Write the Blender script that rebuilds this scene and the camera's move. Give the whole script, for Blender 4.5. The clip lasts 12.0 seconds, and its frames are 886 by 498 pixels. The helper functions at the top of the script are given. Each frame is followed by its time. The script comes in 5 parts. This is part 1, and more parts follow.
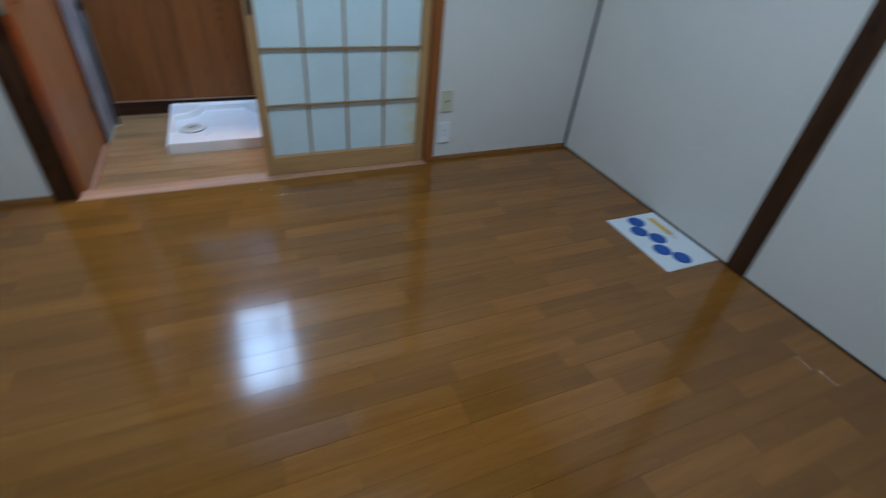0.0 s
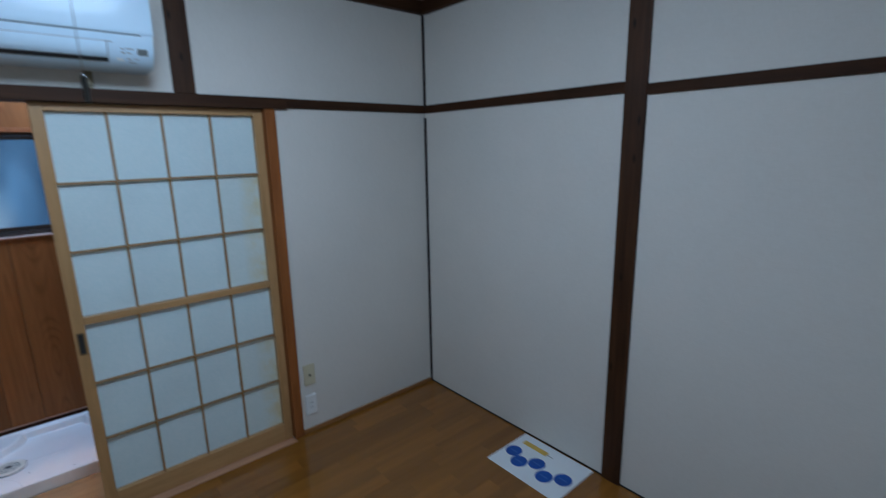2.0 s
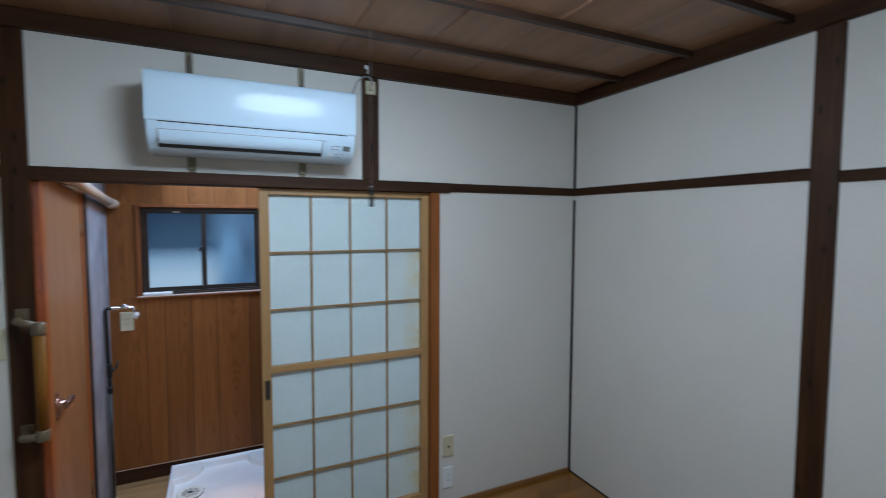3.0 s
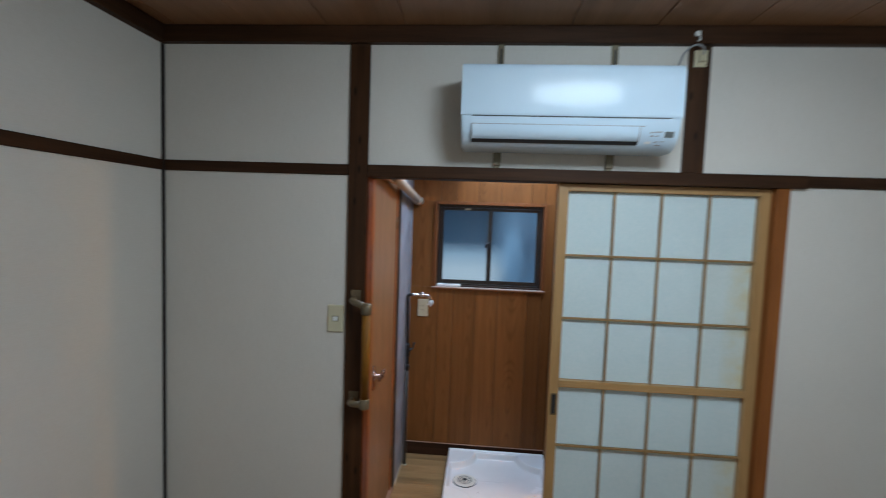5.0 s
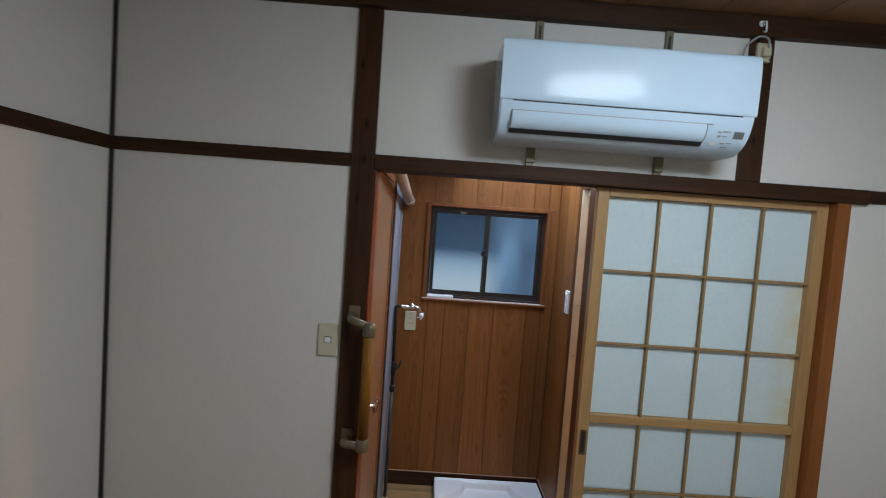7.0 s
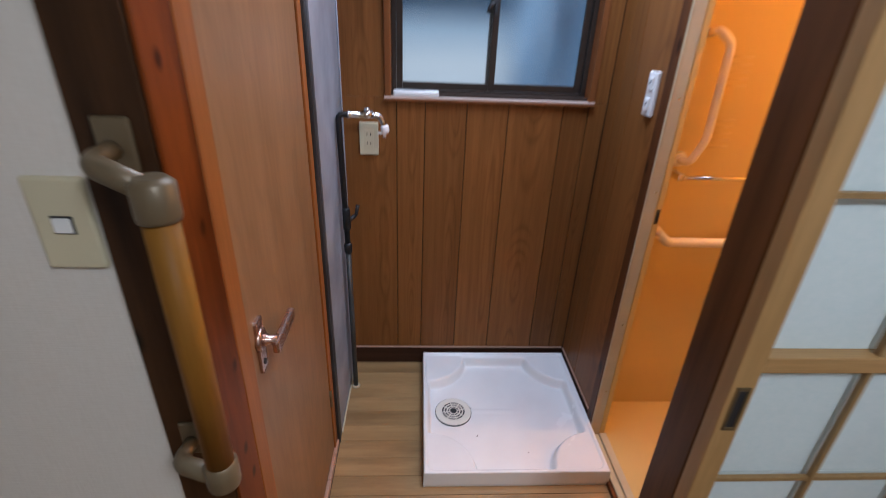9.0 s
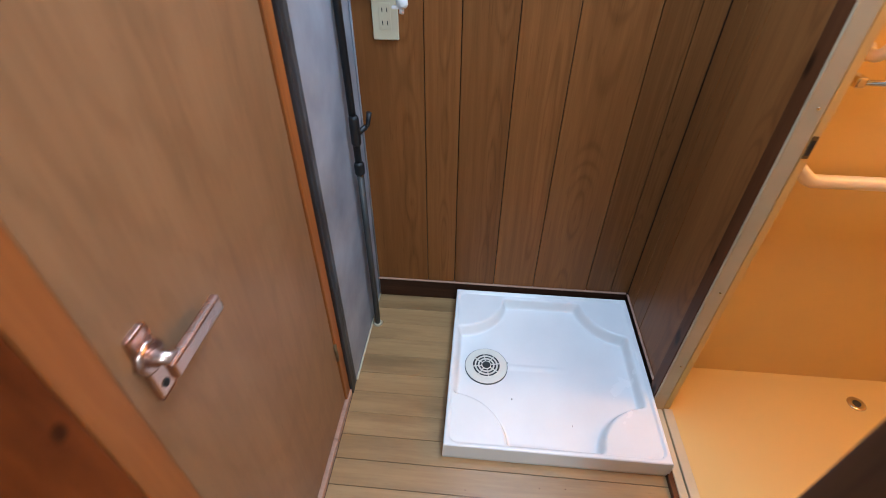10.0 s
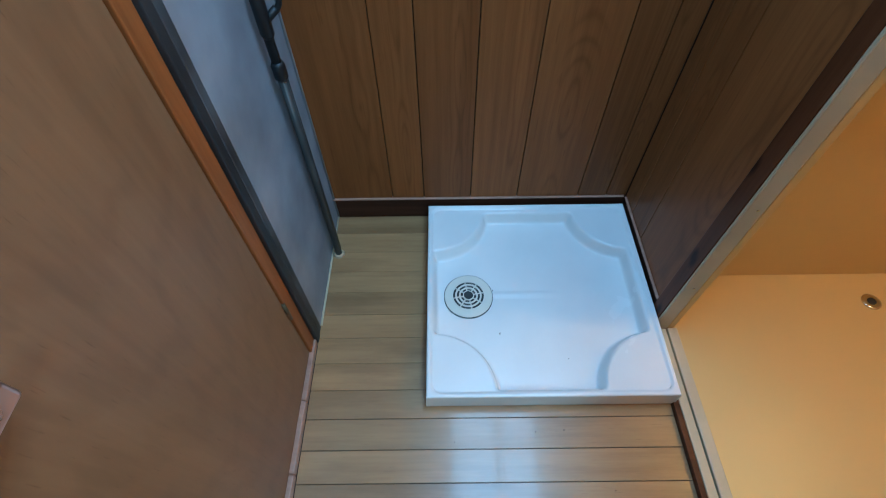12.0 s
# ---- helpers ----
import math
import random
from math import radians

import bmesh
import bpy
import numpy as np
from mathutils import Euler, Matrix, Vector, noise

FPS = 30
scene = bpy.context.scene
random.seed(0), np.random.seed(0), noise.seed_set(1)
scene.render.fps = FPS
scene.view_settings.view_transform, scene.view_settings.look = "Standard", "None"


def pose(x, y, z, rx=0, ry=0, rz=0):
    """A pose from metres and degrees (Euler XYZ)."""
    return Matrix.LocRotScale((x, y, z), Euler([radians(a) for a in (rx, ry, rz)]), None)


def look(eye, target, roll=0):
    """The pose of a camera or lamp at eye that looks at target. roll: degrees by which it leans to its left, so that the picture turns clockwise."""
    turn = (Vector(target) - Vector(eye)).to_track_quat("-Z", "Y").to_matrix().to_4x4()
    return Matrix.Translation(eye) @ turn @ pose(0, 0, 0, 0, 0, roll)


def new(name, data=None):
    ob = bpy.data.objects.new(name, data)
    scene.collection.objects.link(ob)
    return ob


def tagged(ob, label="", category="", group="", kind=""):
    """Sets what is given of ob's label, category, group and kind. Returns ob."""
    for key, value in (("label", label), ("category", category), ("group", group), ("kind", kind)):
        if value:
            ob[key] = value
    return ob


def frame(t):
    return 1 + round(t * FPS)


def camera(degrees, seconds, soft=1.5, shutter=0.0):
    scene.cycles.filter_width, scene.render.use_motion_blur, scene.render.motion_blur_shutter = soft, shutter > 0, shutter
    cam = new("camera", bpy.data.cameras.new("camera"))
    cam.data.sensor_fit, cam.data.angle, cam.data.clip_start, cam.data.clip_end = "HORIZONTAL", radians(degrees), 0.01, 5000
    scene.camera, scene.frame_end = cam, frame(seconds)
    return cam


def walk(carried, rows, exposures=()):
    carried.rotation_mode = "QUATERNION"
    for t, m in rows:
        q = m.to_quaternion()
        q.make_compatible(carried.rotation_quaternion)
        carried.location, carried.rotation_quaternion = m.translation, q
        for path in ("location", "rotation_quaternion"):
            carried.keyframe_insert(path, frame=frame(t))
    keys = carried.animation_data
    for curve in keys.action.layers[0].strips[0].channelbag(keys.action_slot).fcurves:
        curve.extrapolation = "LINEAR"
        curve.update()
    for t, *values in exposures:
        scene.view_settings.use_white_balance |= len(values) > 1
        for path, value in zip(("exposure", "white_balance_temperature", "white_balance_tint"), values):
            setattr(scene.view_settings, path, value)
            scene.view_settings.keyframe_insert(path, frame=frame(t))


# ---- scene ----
cam = camera(86.7, 12.0, soft=0.6, shutter=0.5)
PATH = [
    (0, (0.2, 0.037, 1.213), (0.92, 1.476, 0.025), 6.24),
    (0.5, (0.275, 0.029, 1.312), (1.392, 1.295, 0.24), 5.0),
    (1, (0.322, -0.006, 1.389), (1.631, 1.216, 0.499), 2.7),
    (1.5, (0.321, -0.007, 1.5), (1.69, 1.302, 0.859), 0.7),
    (2, (0.287, 0.016, 1.567), (1.557, 1.5, 1.138), -1.1),
    (2.5, (0.24, 0.013, 1.598), (1.323, 1.676, 1.35), -1.5),
    (3, (0.132, 0.031, 1.605), (0.996, 1.831, 1.484), 0.2),
    (3.2, (0.086, 0.046, 1.611), (0.876, 1.88, 1.508), 1.3),
    (4.8, (-0.03, 0.269, 1.588), (-0.057, 2.266, 1.476), 2.6),
    (5, (-0.011, 0.325, 1.592), (-0.172, 2.314, 1.458), 2.0),
    (5.5, (-0.022, 0.396, 1.579), (-0.429, 2.347, 1.41), 1.3),
    (6, (-0.122, 0.465, 1.583), (-0.489, 2.425, 1.424), 2.6),
    (6.5, (-0.248, 0.548, 1.59), (-0.405, 2.538, 1.469), 4.2),
    (6.7, (-0.278, 0.574, 1.591), (-0.332, 2.571, 1.485), 4.8),
    (8.3, (-0.204, 1.332, 1.451), (-0.011, 3.265, 0.976), 2.1),
    (8.5, (-0.227, 1.483, 1.431), (-0.043, 3.384, 0.838), 2.2),
    (9, (-0.21, 1.778, 1.374), (-0.102, 3.569, 0.491), 2.4),
    (9.5, (-0.128, 2.012, 1.328), (-0.202, 3.66, 0.198), 1.2),
    (10, (-0.125, 2.185, 1.276), (-0.252, 3.727, 0.009), 0.5),
    (10.5, (-0.16, 2.395, 1.269), (-0.145, 3.841, -0.112), 0.4),
    (11, (-0.137, 2.453, 1.225), (-0.067, 3.819, -0.234), 0.2),
    (11.5, (-0.119, 2.463, 1.183), (-0.076, 3.744, -0.352), -0.2),
    (12, (-0.126, 2.48, 1.167), (-0.131, 3.653, -0.453), -0.9),
]
EXPOSURES = [(0.0, 0.2, 5050, 8), (0.5, 0.08, 4850, 8), (1.0, -0.05, 4800, 9), (1.5, -0.27, 4930, 12), (2.0, -0.3, 5080, 12), (3.0, 0.06, 5550, 13), (5.0, 0.02, 5950, 12), (6.5, -0.05, 6050, 14), (8.5, 0.02, 6350, 20), (9.0, 0.24, 6250, 22), (9.5, 0.44, 6050, 20), (10.0, 0.64, 5650, 9), (10.5, 0.60, 5400, -2), (11.5, 0.24, 4550, -10), (12.0, 0.15, 4350, -10)]
walk(cam, [(t, look(eye, target, roll)) for t, eye, target, roll in PATH], EXPOSURES)

# ---- world and large lights ----
world = bpy.data.worlds.new("sky")
scene.world = world
world.use_nodes = True
wn = world.node_tree.nodes
sky = wn.new("ShaderNodeTexSky")
sky.sky_type, sky.sun_disc = "NISHITA", False
sky.sun_elevation, sky.sun_rotation = radians(38), radians(200)
wn["Background"].inputs["Strength"].default_value = 0.10
world.node_tree.links.new(sky.outputs[0], wn["Background"].inputs["Color"])

LAMP_GLOW = 32.0      # ceiling lamp in the main room
BATH_GLOW = 92.0      # bulb in the bathroom
SKYLIGHT_WATTS = 23.5  # daylight that comes through the washroom roof sheet


def area_lamp(name, m, size_x, size_y, watts, colour):
    data = bpy.data.lights.new(name, "AREA")
    data.shape, data.size, data.size_y, data.energy, data.color = "RECTANGLE", size_x, size_y, watts, colour
    ob = new(name, data)
    ob.matrix_world = m
    return ob


# ---- materials ----
def nodes_of(name):
    m = bpy.data.materials.new(name)
    m.use_nodes = True
    t = m.node_tree
    return m, t, t.nodes["Principled BSDF"], t.links


def node(t, kind, **values):
    n = t.nodes.new(kind)
    for key, value in values.items():
        n.inputs[key.replace("_", " ")].default_value = value
    return n


def coords(t, scale, space="Object", turn=(0, 0, 0)):
    c = t.nodes.new("ShaderNodeTexCoord")
    mp = t.nodes.new("ShaderNodeMapping")
    mp.inputs["Scale"].default_value = scale
    mp.inputs["Rotation"].default_value = turn
    t.links.new(c.outputs[space], mp.inputs["Vector"])
    return mp.outputs[0]


def ramp(t, fac, stops):
    r = t.nodes.new("ShaderNodeValToRGB")
    while len(r.color_ramp.elements) < len(stops):
        r.color_ramp.elements.new(0.5)
    for e, (at, colour) in zip(r.color_ramp.elements, stops):
        e.position, e.color = at, (*colour, 1)
    t.links.new(fac, r.inputs[0])
    return r.outputs[0]


def mix(t, fac, a, b, kind="MIX"):
    n = t.nodes.new("ShaderNodeMix")
    n.data_type, n.blend_type = "RGBA", kind
    for sock, value in ((n.inputs[0], fac), (n.inputs[6], a), (n.inputs[7], b)):
        if isinstance(value, (int, float)):
            sock.default_value = value
        elif isinstance(value, tuple):
            sock.default_value = (*value, 1)
        else:
            t.links.new(value, sock)
    return n.outputs[2]


def bump(t, b, height, strength, distance):
    n = node(t, "ShaderNodeBump", Strength=strength, Distance=distance)
    t.links.new(height, n.inputs["Height"])
    t.links.new(n.outputs[0], b.inputs["Normal"])


def noise_out(t, vec, scale, detail=4, rough=0.5):
    n = node(t, "ShaderNodeTexNoise", Scale=scale, Detail=detail, Roughness=rough)
    t.links.new(vec, n.inputs["Vector"])
    return n.outputs[0]


def plain(name, colour, rough=0.5, metal=0.0, wear=0.08, grain=300.0, relief=0.05, spread=0.06):
    """A painted, moulded or metal surface with slight mottling and fine relief."""
    m, t, b, l = nodes_of(name)
    v = coords(t, (1, 1, 1))
    big = noise_out(t, v, 6.0)
    fine = noise_out(t, v, grain, 2)
    dark = tuple(c * (1 - wear * 2.2) for c in colour)
    l.new(ramp(t, big, [(0.3, dark), (0.7, colour)]), b.inputs["Base Color"])
    r = node(t, "ShaderNodeMapRange")
    r.inputs["To Min"].default_value, r.inputs["To Max"].default_value = max(rough - spread, 0.03), rough + spread
    l.new(big, r.inputs["Value"])
    l.new(r.outputs[0], b.inputs["Roughness"])
    b.inputs["Metallic"].default_value = metal
    bump(t, b, fine, relief, 0.001)
    return m


def wallpaper(name, colour):
    """Off-white woven wallpaper: fine cross weave, faint blotches."""
    m, t, b, l = nodes_of(name)
    v = coords(t, (1, 1, 1))
    blotch = noise_out(t, v, 1.3, 5, 0.6)
    weave_h = noise_out(t, coords(t, (40, 40, 420)), 1.0, 3)
    weave_v = noise_out(t, coords(t, (420, 420, 40)), 1.0, 3)
    weave = mix(t, 0.5, weave_h, weave_v)
    low = tuple(c * 0.93 for c in colour)
    tone = ramp(t, blotch, [(0.3, low), (0.7, colour)])
    l.new(mix(t, 0.20, tone, weave, "OVERLAY"), b.inputs["Base Color"])
    b.inputs["Roughness"].default_value = 0.85
    bump(t, b, weave, 0.35, 0.002)
    return m


def wood(name, dark, light, rough=0.45, axis="z", grain=1.0, relief=0.15, vary=0.0, coat=0.0, knots=0.0, knot_scale=(13, 5, 1), figure=0.0, figure_scale=4.0, gloss=0.5, cloud=0.0, fibre=0.16, pores=0.0):
    """Wood with its grain along one axis; vary: how much single pieces differ in tone."""
    m, t, b, l = nodes_of(name)
    long, across = 1.6 * grain, 26 * grain
    scale = {"x": (long, across, across), "y": (across, long, across), "z": (across, across, long)}[axis]
    info = t.nodes.new("ShaderNodeObjectInfo")
    c = t.nodes.new("ShaderNodeTexCoord")
    push = t.nodes.new("ShaderNodeVectorMath")
    push.operation = "ADD"
    mul = t.nodes.new("ShaderNodeMath")
    mul.operation, mul.inputs[1].default_value = "MULTIPLY", 37.0
    l.new(info.outputs["Random"], mul.inputs[0])
    l.new(c.outputs["Object"], push.inputs[0])
    l.new(mul.outputs[0], push.inputs[1])
    mp = t.nodes.new("ShaderNodeMapping")
    mp.inputs["Scale"].default_value = scale
    l.new(push.outputs[0], mp.inputs["Vector"])
    v = mp.outputs[0]
    streak = noise_out(t, v, 1.0, 6, 0.62)
    fine = noise_out(t, v, 6.0, 3, 0.6)
    tone = ramp(t, streak, [(0.28, dark), (0.72, light)])
    tone = mix(t, fibre, tone, fine, "OVERLAY")
    if cloud:
        mc = t.nodes.new("ShaderNodeMapping")
        mc.inputs["Scale"].default_value = {"x": (2.2, 9, 9), "y": (9, 2.2, 9), "z": (9, 9, 2.2)}[axis]
        l.new(push.outputs[0], mc.inputs["Vector"])
        patch = noise_out(t, mc.outputs[0], 1.0, 5, 0.6)
        tone = mix(t, cloud, tone, ramp(t, patch, [(0.36, (0.42, 0.36, 0.30)), (0.52, (1, 1, 1)), (0.68, (1.35, 1.35, 1.28))]), "MULTIPLY")
    if figure:
        gen, off, comb, mr = t.nodes.new("ShaderNodeTexCoord"), t.nodes.new("ShaderNodeVectorMath"), t.nodes.new("ShaderNodeCombineXYZ"), node(t, "ShaderNodeMapRange")
        mr.inputs["To Min"].default_value, mr.inputs["To Max"].default_value = -0.2, 1.2
        l.new(info.outputs["Random"], mr.inputs["Value"])
        comb.inputs["X"].default_value, comb.inputs["Y"].default_value = 0.45, 0.55
        l.new(mr.outputs[0], comb.inputs["Z"])
        off.operation = "SUBTRACT"
        l.new(gen.outputs["Generated"], off.inputs[0])
        l.new(comb.outputs[0], off.inputs[1])
        mf = t.nodes.new("ShaderNodeMapping")
        mf.inputs["Scale"].default_value = (1.0, 1.0, 0.9)
        l.new(off.outputs[0], mf.inputs["Vector"])
        rings = node(t, "ShaderNodeTexWave", Scale=figure_scale, Distortion=7.0, Detail=4.0)
        rings.inputs["Detail Scale"].default_value = 1.9
        rings.wave_type, rings.rings_direction = "RINGS", "SPHERICAL"
        l.new(mf.outputs[0], rings.inputs["Vector"])
        lines = ramp(t, rings.outputs["Fac"], [(0.0, (0.50, 0.47, 0.44)), (0.55, (1, 1, 1))])
        tone = mix(t, figure, tone, lines, "MULTIPLY")
    if pores:
        mp2 = t.nodes.new("ShaderNodeMapping")
        mp2.inputs["Scale"].default_value = {"x": (26, 420, 420), "y": (420, 26, 420), "z": (420, 420, 26)}[axis]
        mp2.inputs["Rotation"].default_value = (0.22, 0, 0) if axis == "z" else (0, 0, 0)
        l.new(push.outputs[0], mp2.inputs["Vector"])
        dots = ramp(t, noise_out(t, mp2.outputs[0], 1.0, 2, 0.5), [(0.67, (1, 1, 1)), (0.76, (0.50, 0.42, 0.36))])
        tone = mix(t, pores, tone, dots, "MULTIPLY")
    if vary:
        r = node(t, "ShaderNodeMapRange")
        r.inputs["To Min"].default_value, r.inputs["To Max"].default_value = 1 - vary, 1 + vary
        l.new(info.outputs["Random"], r.inputs["Value"])
        hsv = node(t, "ShaderNodeHueSaturation")
        l.new(r.outputs[0], hsv.inputs["Value"])
        l.new(tone, hsv.inputs["Color"])
        tone = hsv.outputs[0]
    if knots:
        vor = node(t, "ShaderNodeTexVoronoi", Scale=1.0)
        vor.voronoi_dimensions = "2D"
        sep, flat, add = t.nodes.new("ShaderNodeSeparateXYZ"), t.nodes.new("ShaderNodeCombineXYZ"), t.nodes.new("ShaderNodeMath")
        l.new(push.outputs[0], sep.inputs[0])
        l.new(sep.outputs["X"], add.inputs[0])
        l.new(sep.outputs["Y"], add.inputs[1])
        l.new(add.outputs[0], flat.inputs["X"])
        l.new(sep.outputs["Z"], flat.inputs["Y"])
        mk = t.nodes.new("ShaderNodeMapping")
        mk.inputs["Scale"].default_value = knot_scale
        l.new(flat.outputs[0], mk.inputs["Vector"])
        l.new(mk.outputs[0], vor.inputs["Vector"])
        spot = ramp(t, vor.outputs["Distance"], [(0.35 * knots, (1, 1, 1)), (knots, (0, 0, 0))])
        tone = mix(t, spot, tone, tuple(c * 0.45 for c in dark))
    l.new(tone, b.inputs["Base Color"])
    b.inputs["Roughness"].default_value = rough
    b.inputs["Coat Weight"].default_value = coat
    b.inputs["Specular IOR Level"].default_value = gloss
    b.inputs["Coat Roughness"].default_value = 0.09
    bump(t, b, streak, relief, 0.002)
    return m


def printed_board(name, dark, light, rough, gloss, vary):
    """Printed wood boards: arched grain, fine fibres, short dark pores; every board is cut elsewhere from the log."""
    m, t, b, l = nodes_of(name)

    def calc(kind, a, c, d=0.0):
        n = t.nodes.new("ShaderNodeMath")
        n.operation = kind
        for sock, value in zip(n.inputs, (a, c, d)):
            if isinstance(value, (int, float)):
                sock.default_value = value
            else:
                l.new(value, sock)
        return n.outputs[0]

    def vec(x, y, z):
        n = t.nodes.new("ShaderNodeCombineXYZ")
        for sock, value in zip(n.inputs, (x, y, z)):
            if isinstance(value, (int, float)):
                sock.default_value = value
            else:
                l.new(value, sock)
        return n.outputs[0]

    rand = t.nodes.new("ShaderNodeObjectInfo").outputs["Random"]
    c = t.nodes.new("ShaderNodeTexCoord")
    gen, obj = t.nodes.new("ShaderNodeSeparateXYZ"), t.nodes.new("ShaderNodeSeparateXYZ")
    l.new(c.outputs["Generated"], gen.inputs[0])
    l.new(c.outputs["Object"], obj.inputs[0])
    heart = calc("MULTIPLY_ADD", rand, 0.7, 0.15)
    cross = calc("MULTIPLY", calc("SUBTRACT", calc("ADD", gen.outputs["X"], gen.outputs["Y"]), heart), 0.15)
    along = calc("MULTIPLY_ADD", rand, 43.0, obj.outputs["Z"])
    seed = calc("MULTIPLY", rand, 71.0)
    wander = calc("MULTIPLY", calc("SUBTRACT", noise_out(t, vec(seed, 0.0, along), 1.5, 1), 0.5), 0.26)
    wobble = calc("MULTIPLY", calc("SUBTRACT", noise_out(t, vec(calc("MULTIPLY", cross, 14.0), seed, calc("MULTIPLY", along, 2.2)), 1.0, 4, 0.6), 0.5), 0.030)
    rings = node(t, "ShaderNodeTexWave", Scale=21.0, Distortion=0.6, Detail=2.0)
    rings.wave_type, rings.rings_direction = "RINGS", "Z"
    l.new(vec(calc("ADD", cross, wobble), wander, 0.0), rings.inputs["Vector"])
    streak = noise_out(t, vec(calc("MULTIPLY", cross, 42.0), seed, calc("MULTIPLY", along, 1.4)), 1.0, 5, 0.6)
    fine = noise_out(t, vec(calc("MULTIPLY", cross, 330.0), seed, calc("MULTIPLY", along, 7.0)), 1.0, 3, 0.6)
    pore = noise_out(t, vec(calc("MULTIPLY", cross, 190.0), seed, calc("MULTIPLY", along, 9.0)), 1.0, 1, 0.5)
    patch = noise_out(t, vec(calc("MULTIPLY", cross, 16.0), seed, calc("MULTIPLY", along, 2.6)), 1.0, 3, 0.5)
    tone = ramp(t, streak, [(0.28, dark), (0.72, light)])
    arch = ramp(t, calc("ABSOLUTE", cross, 0.0), [(0.012, (0.55, 0.55, 0.55)), (0.040, (0.06, 0.06, 0.06))])
    tone = mix(t, arch, tone, ramp(t, rings.outputs["Fac"], [(0.0, (0.72, 0.67, 0.63)), (0.30, (0.97, 0.96, 0.95)), (0.85, (1.08, 1.10, 1.11))]), "MULTIPLY")
    tone = mix(t, 0.16, tone, fine, "OVERLAY")
    tone = mix(t, 0.35, tone, ramp(t, pore, [(0.69, (1, 1, 1)), (0.74, (0.55, 0.50, 0.47))]), "MULTIPLY")
    tone = mix(t, 0.7, tone, ramp(t, patch, [(0.66, (1, 1, 1)), (0.80, (0.62, 0.50, 0.44))]), "MULTIPLY")
    hsv = node(t, "ShaderNodeHueSaturation")
    spread = node(t, "ShaderNodeMapRange")
    spread.inputs["To Min"].default_value, spread.inputs["To Max"].default_value = 1 - vary, 1 + vary
    l.new(calc("FRACT", calc("MULTIPLY", rand, 17.3), 0.0), spread.inputs["Value"])
    l.new(spread.outputs[0], hsv.inputs["Value"])
    l.new(tone, hsv.inputs["Color"])
    l.new(hsv.outputs[0], b.inputs["Base Color"])
    b.inputs["Roughness"].default_value = rough
    b.inputs["Specular IOR Level"].default_value = gloss
    bump(t, b, fine, 0.06, 0.001)
    return m


def glow(name, colour, strength):
    m, t, b, l = nodes_of(name)
    b.inputs["Base Color"].default_value = (0.8, 0.8, 0.8, 1)
    b.inputs["Emission Color"].default_value = (*colour, 1)
    b.inputs["Emission Strength"].default_value = strength
    return m


WALL = wallpaper("white_wallpaper", (0.70, 0.668, 0.610))
DARK_WOOD = wood("dark_stained_wood", (0.021, 0.0085, 0.0032), (0.078, 0.0325, 0.0120), 0.5, "z", knots=0.10, knot_scale=(11, 4, 1), gloss=0.2)
DARK_WOOD_X = wood("dark_stained_rail", (0.023, 0.0105, 0.0053), (0.066, 0.0285, 0.0122), 0.55, "x", gloss=0.15)
DARK_WOOD_Y = wood("dark_stained_rail_side", (0.023, 0.0105, 0.0053), (0.066, 0.0285, 0.0122), 0.6, "y", gloss=0.10)
# near-black colour that stands in for shade in corners and floor joints
SHADOW_GAP = plain("gap_shade_dark", (0.018, 0.013, 0.011), 0.7)
CEILING = wood("brown_ceiling_board", (0.21, 0.105, 0.052), (0.33, 0.175, 0.090), 0.36, "y", 0.5, vary=0.0)
CEILING_BATTEN = wood("ceiling_batten_wood", (0.022, 0.012, 0.008), (0.06, 0.028, 0.016), 0.42, "x")
PLANK = wood("varnished_floor_strip", (0.198, 0.077, 0.011), (0.268, 0.112, 0.016), 0.155, "x", 0.8, 0.012, vary=0.17, coat=0.25)
FLOOR_BASE = plain("floor_joint_dark", (0.125, 0.057, 0.016), 0.6)
BASE_BROWN = wood("baseboard_wood", (0.22, 0.100, 0.032), (0.32, 0.150, 0.050), 0.55, "x", gloss=0.2)
SILL_WOOD = wood("worn_threshold_wood", (0.40, 0.20, 0.11), (0.58, 0.34, 0.20), 0.5, "x")
DOOR_FRAME_PALE = wood("pale_sliding_door_wood", (0.36, 0.200, 0.074), (0.50, 0.295, 0.120), 0.42, "z", 1.2, 0.08)
MUNTIN_WOOD = wood("thin_muntin_wood", (0.26, 0.150, 0.058), (0.37, 0.225, 0.092), 0.45, "z", 1.2, 0.08)
DOOR_FRAME_PALE_X = wood("pale_sliding_door_rail", (0.36, 0.200, 0.074), (0.50, 0.295, 0.120), 0.42, "x", 1.2, 0.08)
# knotty post wood with the bathroom's warm light put into its orange
KNOTTY_WOOD = wood("knotty_post_side_lit", (0.070, 0.015, 0.0028), (0.215, 0.053, 0.009), 0.42, "z", 0.4, 0.12, knots=0.13, knot_scale=(12, 8, 1), gloss=0.1, cloud=0.8)
ORANGE_WOOD = wood("orange_door_post", (0.20, 0.065, 0.016), (0.335, 0.118, 0.030), 0.42, "z", 1.0, 0.1, gloss=0.2)
RED_WOOD = wood("reddish_window_surround", (0.135, 0.045, 0.013), (0.240, 0.082, 0.024), 0.42, "z", 1.0, 0.1, gloss=0.25)
JAMB_WOOD = wood("dark_brown_jamb", (0.068, 0.023, 0.008), (0.155, 0.056, 0.019), 0.45, "z", 0.8, 0.12, knots=0.16, gloss=0.12)
